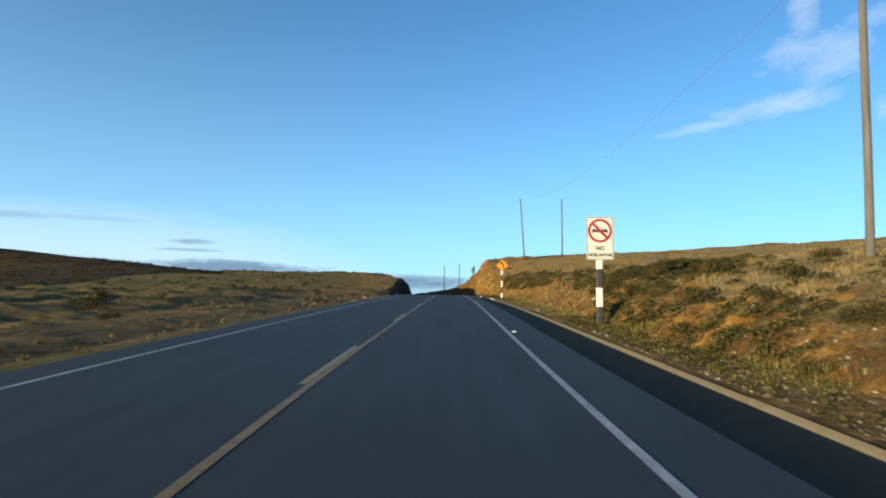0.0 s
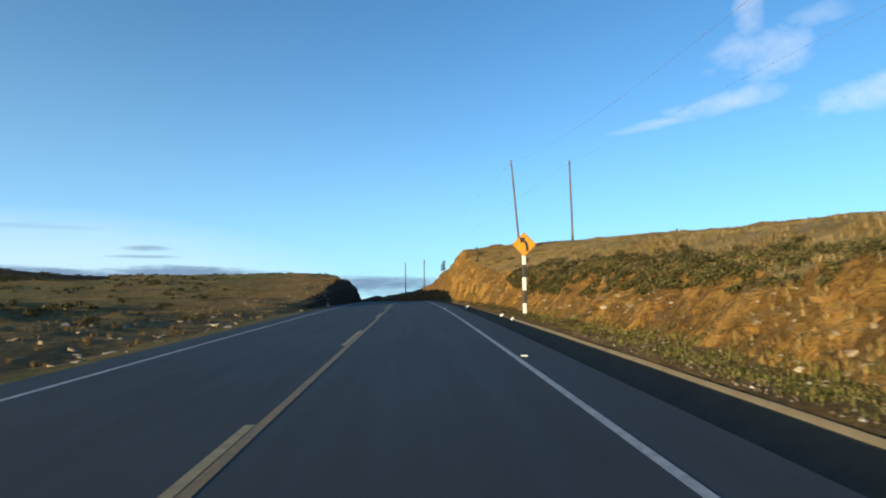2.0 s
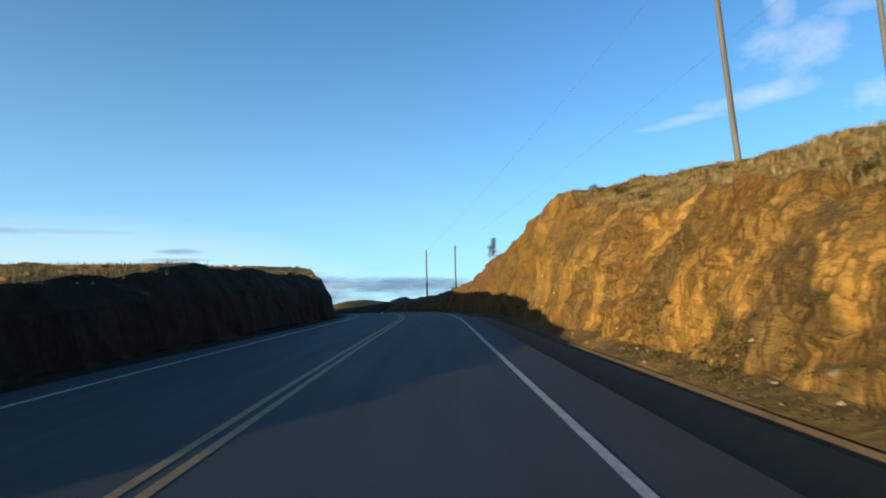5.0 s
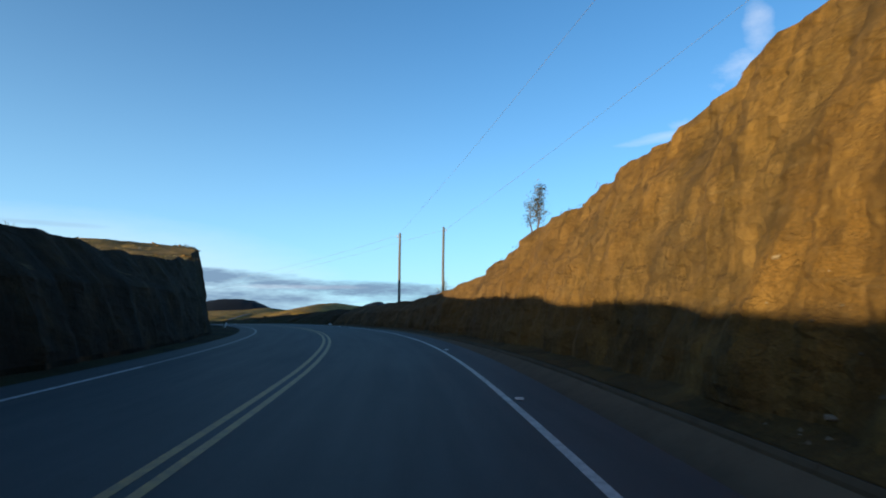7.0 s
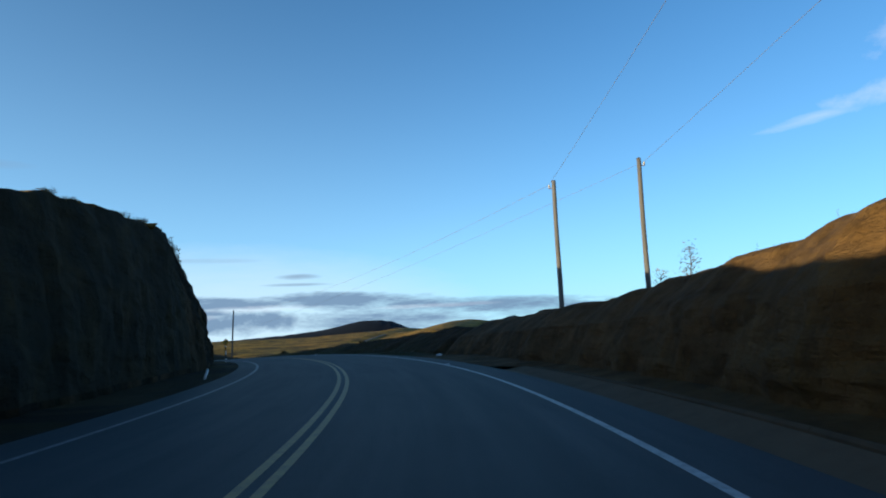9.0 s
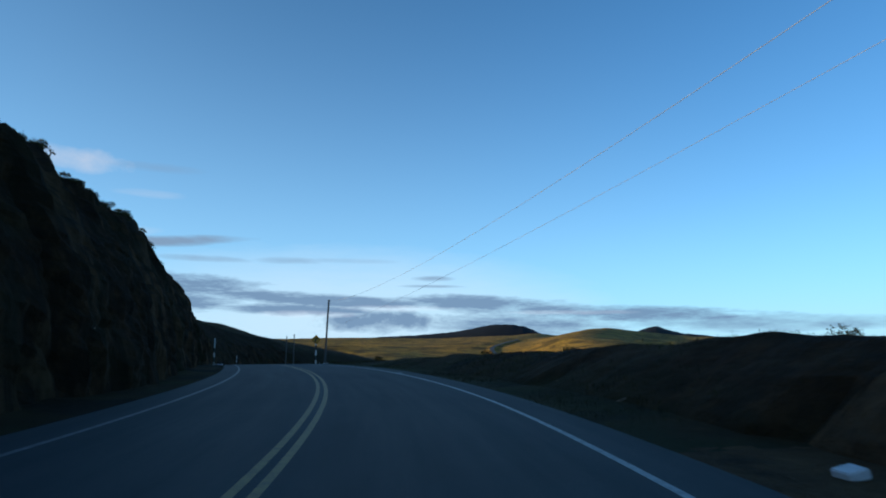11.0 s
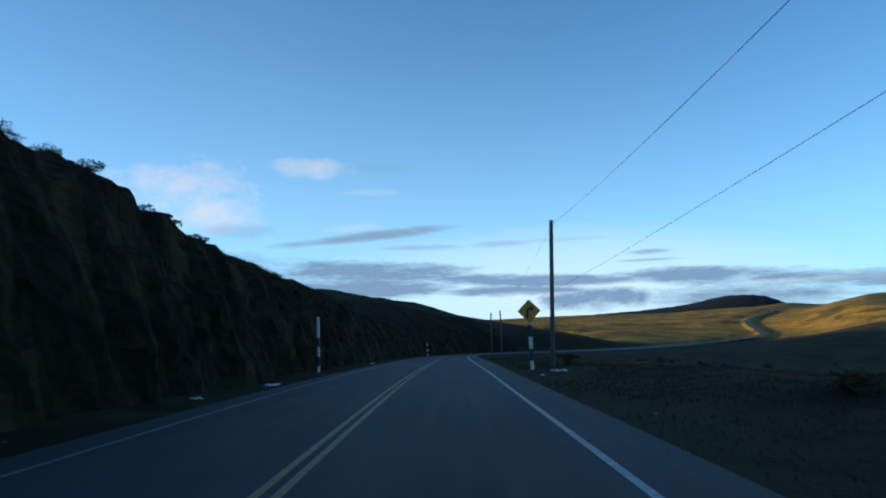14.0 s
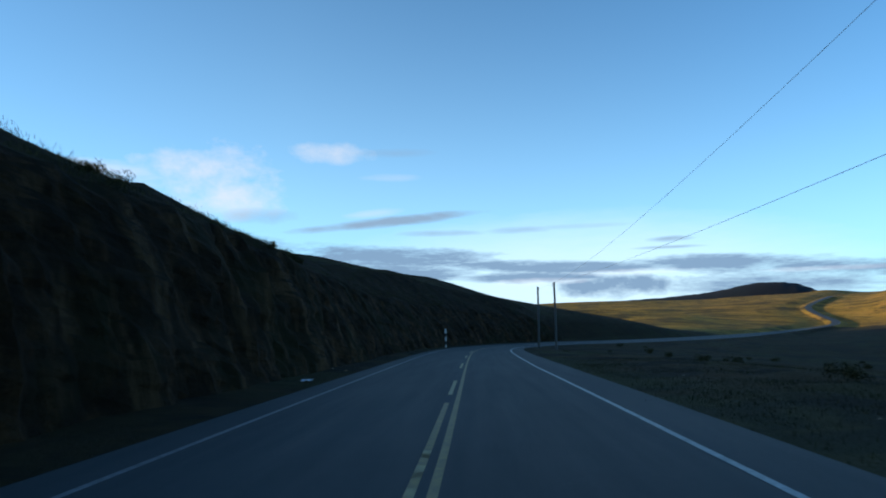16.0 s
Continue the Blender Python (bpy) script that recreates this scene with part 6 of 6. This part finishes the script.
for k in range(26):
    s = rng.uniform(10, 95)
    shrub(s, -6.5 - 16 * rng.random(), rng.uniform(0.3, 0.6), "low brown-green shrub in the rough grass", "shrubs in the rough grass")
for s, d, size in ((9, 6.9, .3), (38.3, -5.75, .42), (40.2, -7.4, .4), (24, -12, .75), (27, -13.5, .8), (122, 9.2, .5), (118, 9.3, .45)):
    shrub(s, d, size, "rounded dark shrub among dry grass", "shrubs in the rough grass")
for k in range(46):
    s = rng.uniform(150, 262)
    shrub(s, lip(s, -1) - 0.1 - 1.8 * rng.random(), rng.uniform(0.25, 0.6), "dark heath shrub on the hillside's edge", "shrubs on the hillside")
for k in range(16):
    s = rng.uniform(157, 180)
    shrub(s, lip(s, -1) + 0.1 - 0.8 * rng.random(), rng.uniform(0.25, 0.5), "dark heath shrub on the hillside's edge", "shrubs on the hillside")
for k in range(26):
    s = rng.uniform(116, 157)
    shrub(s, lip(s, -1) - 0.1 - 2.2 * rng.random(), rng.uniform(0.14, 0.34), "low dark heath shrub on the dark cutting's top", "shrubs on the hillside")
for s, d, size in ((160.5, 11.5, .9), (161.5, 12.6, .8), (163.0, 14.0, .9), (166, 10.2, .5), (171, 10, .45), (178, 9.6, .4), (186, 9.0, .5), (193, 9.5, .4)):
    shrub(s, d, size, "dark scrubby bush on the bank", "shrubs on the hillside")


for k in range(34):
    s = rng.uniform(205, 330)
    shrub(s, 7.5 + 34 * rng.random() ** 1.4, rng.uniform(0.25, 0.8), "dark scrubby bush on the shaded moor", "bushes on the moor")


def thicket(name, count, spot, sizes, leaves, leaf, material, label):
    """Heath growing too thick to tell its bushes apart: one mesh of leaves."""
    V, F = [], []
    made = 0
    while made < count:
        s, d, gate = spot()
        if fbm(np.array(s * 0.13), np.array(d * 0.4), 52, 3) < rng.uniform(*gate):
            continue
        made += 1
        p, _n = land_point(s, d)
        size = rng.uniform(*sizes)
        for _ in range(leaves):
            a, e = rng.uniform(0, 6.283), rng.uniform(0, 1.5)
            q = size * rng.uniform(0.7, 1.05)
            x, y, z = p.x + q * math.cos(a) * math.cos(e), p.y + q * math.sin(a) * math.cos(e), p.z - 0.05 + q * 0.75 * math.sin(e)
            u = Vector((rng.gauss(0, 1), rng.gauss(0, 1), rng.gauss(0.4, 1))).normalized()
            w = u.orthogonal().normalized()
            g = leaf * rng.uniform(0.6, 1.4)
            n = len(V)
            V += [(x - u.x * g, y - u.y * g, z - u.z * g), (x + w.x * g * 0.5, y + w.y * g * 0.5, z + w.z * g * 0.5), (x + u.x * g * 1.2, y + u.y * g * 1.2, z + u.z * g * 1.2), (x - w.x * g * 0.5, y - w.y * g * 0.5, z - w.z * g * 0.5)]
            F.append((n, n + 1, n + 2, n + 3))
    me = bpy.data.meshes.new(name)
    me.from_pydata(V, [], F)
    me.materials.append(material)
    tagged(new(name, me), label, "shrubs", kind="stuff")


NEAR_HEATH = blade_material("mixed heath leaves", [(0.0, (0.022, 0.026, 0.009)), (0.5, (0.055, 0.056, 0.016)), (0.85, (0.105, 0.088, 0.028)), (1.0, (0.18, 0.135, 0.05))])
CUSHION = blade_material("green cushion leaves", [(0.0, (0.030, 0.032, 0.010)), (0.5, (0.070, 0.066, 0.018)), (0.85, (0.12, 0.095, 0.028)), (1.0, (0.20, 0.14, 0.05))])


def field_spot():
    s = rng.uniform(0, 175)
    out = 13 + 110 * rng.random() ** 1.1
    return s, min(-out, lip(s, -1) - 5), (-0.05, 0.2)


def near_spot():
    s = rng.uniform(20.5, 29.5) if rng.random() < 0.72 else rng.uniform(-2, 20.5)
    low = (7.5 if 19 < s < 27.5 else 7.2) + max(0, s - 25) * 0.4 + 1.6 * float(vnoise(np.array(s * 0.45), np.array(0.5), 12))
    return s, low + (12.3 - low) * rng.random() ** 1.5, (-0.5, 0.0)


def lip_spot():
    s = 28 + 41 * rng.random()
    return s, lip(s, 1) + rng.uniform(-0.72 if s > 52 else -0.55, 1.3 if s < 36 else 1.6), (-0.4, 0.0 if s < 46 else -0.15)


def low_spot():
    s = rng.uniform(0, 26) if rng.random() < 0.55 else 20 + 70 * rng.random() ** 1.7
    return s, rng.uniform(5.85, 8.3 if s < 26 else 7.4 if s < 52 else 6.7), (-0.5, 0.1)


thicket("heath_thicket", 680, near_spot, (0.12, 0.36), 210, 0.030, NEAR_HEATH, "dense dark green heath covering the low bank")
thicket("lip_heath", 820, lip_spot, (0.16, 0.38), 240, 0.030, THICKET, "dark green heath bushes along the cutting's lip")
thicket("cushion_plants", 1900, low_spot, (0.07, 0.19), 70, 0.017, CUSHION, "low green cushion plants on the stony verge")


def crest_spot():
    s = rng.uniform(158, 234)
    return s, lip(s, -1) + 0.15 - 5.5 * rng.random() ** 1.4, (-0.5, 0.05)


thicket("hillside_heath", 380, crest_spot, (0.14, 0.40), 130, 0.035, HEATH, "dark heath bushes along the hillside's edge")
thicket("field_heath", 2200, field_spot, (0.12, 0.42), 55, 0.075, THICKET, "scattered dark heath cushions in the open field")


def sapling(s, d, height, leaves, seed, lean):
    r = random.Random(seed)
    top = new("sapling")
    bm = bmesh.new()
    pts = [Vector((lean * height * (u / 7) ** 1.3 + 0.03 * math.sin(u * 1.7 + seed), 0.03 * math.cos(u * 1.3), -0.2 + (height + 0.2) * u / 7)) for u in range(8)]

    def limb(a, b, ra, rb):
        q = (b - a).to_track_quat("Z", "Y").to_matrix()
        rows = []
        for c, rad in ((a, ra), (b, rb)):
            rows.append([bm.verts.new(c + q @ Vector((rad * math.cos(2.0944 * j / 2), rad * math.sin(2.0944 * j / 2), 0))) for j in range(6)])
        for j in range(6):
            bm.faces.new((rows[0][j], rows[0][(j + 1) % 6], rows[1][(j + 1) % 6], rows[1][j]))
    tips = []
    for k, (a, b) in enumerate(zip(pts, pts[1:])):
        limb(a, b, 0.035 * (1 - k / 8), 0.035 * (1 - (k + 1) / 8) + 0.003)
        if k >= 2:
            for _ in range(3):
                ang = r.uniform(0, 6.283)
                reach = 0.36 * (1 - k / 9) * r.uniform(0.6, 1.2)
                e = b + Vector((math.cos(ang) * reach, math.sin(ang) * reach, reach * r.uniform(0.3, 1.0)))
                limb(b, e, 0.012, 0.004)
                tips += [e, (b + e) / 2]
    tips.append(pts[-1])
    part("trunk", bm, TWIG, top, "thin bare trunk with fine limbs")
    V, F = [], []
    for _ in range(leaves):
        c = r.choice(tips) + Vector((r.gauss(0, 0.10), r.gauss(0, 0.10), r.gauss(0, 0.11)))
        u = Vector((r.gauss(0, 1), r.gauss(0, 1), r.gauss(-0.4, 1))).normalized()
        w = u.orthogonal().normalized()
        size = r.uniform(0.03, 0.065)
        n = len(V)
        V += [tuple(c - u * size), tuple(c + w * size * 0.35), tuple(c + u * size * 1.3), tuple(c - w * size * 0.35)]
        F.append((n, n + 1, n + 2, n + 3))
    me = bpy.data.meshes.new("crown")
    me.from_pydata(V, [], F)
    me.materials.append(GUM)
    crown = new("crown", me)
    crown.parent = top
    tagged(crown, "sparse grey-green leaves")
    top.matrix_basis = stand(s, d)
    tagged(top, "thin grey-green sapling on the cutting's edge", "tree", "saplings on the cutting's edge")


sapling(127.95, 8.0, 1.6, 700, 3, 0.02)
sapling(128.55, 7.9, 1.15, 300, 5, -0.06)
sapling(128.2, 8.05, 1.25, 330, 9, -0.02)
sapling(146.5, 9.6, 1.2, 160, 12, 0.05)
sapling(149.0, 10.2, 0.9, 120, 15, -0.05)


# ---------------------------------------------------------------- far dark hill
def far_hill(az0, az1, r0, r1, profile, base, seed):
    """A dark hill by bearings and crest heights seen from the road."""
    rows, cols = 24, 110
    az, rr = np.radians(np.linspace(az1, az0, cols)), np.linspace(r0, r1, rows)
    A, R = np.meshgrid(az, rr)
    deg = np.degrees(A)
    top = np.interp(deg, [p[0] for p in profile], [p[1] for p in profile])
    z = base + (top - base) * np.sin(np.pi * np.clip((R - r0) / (r1 - r0), 0, 1)) ** 0.8
    z = z + fbm(deg * 3.0, R / 60, seed, 4) * 2.0
    P = np.stack([-27 - np.sin(A) * R, 190 + np.cos(A) * R, z], -1).reshape(-1, 3)
    ob = data_object("far_hill", P, grid_faces(rows, cols, True), FAR_DARK, None, True)
    tagged(ob, "dark bluish hill on the horizon", "hill", kind="structure")


# near-black bluish tone for the far hills
FAR_DARK = plain_material("dark bluish hillside", (0.004, 0.007, 0.013), 0.95, (0.007, 0.010, 0.013), 0.6, 0.02)
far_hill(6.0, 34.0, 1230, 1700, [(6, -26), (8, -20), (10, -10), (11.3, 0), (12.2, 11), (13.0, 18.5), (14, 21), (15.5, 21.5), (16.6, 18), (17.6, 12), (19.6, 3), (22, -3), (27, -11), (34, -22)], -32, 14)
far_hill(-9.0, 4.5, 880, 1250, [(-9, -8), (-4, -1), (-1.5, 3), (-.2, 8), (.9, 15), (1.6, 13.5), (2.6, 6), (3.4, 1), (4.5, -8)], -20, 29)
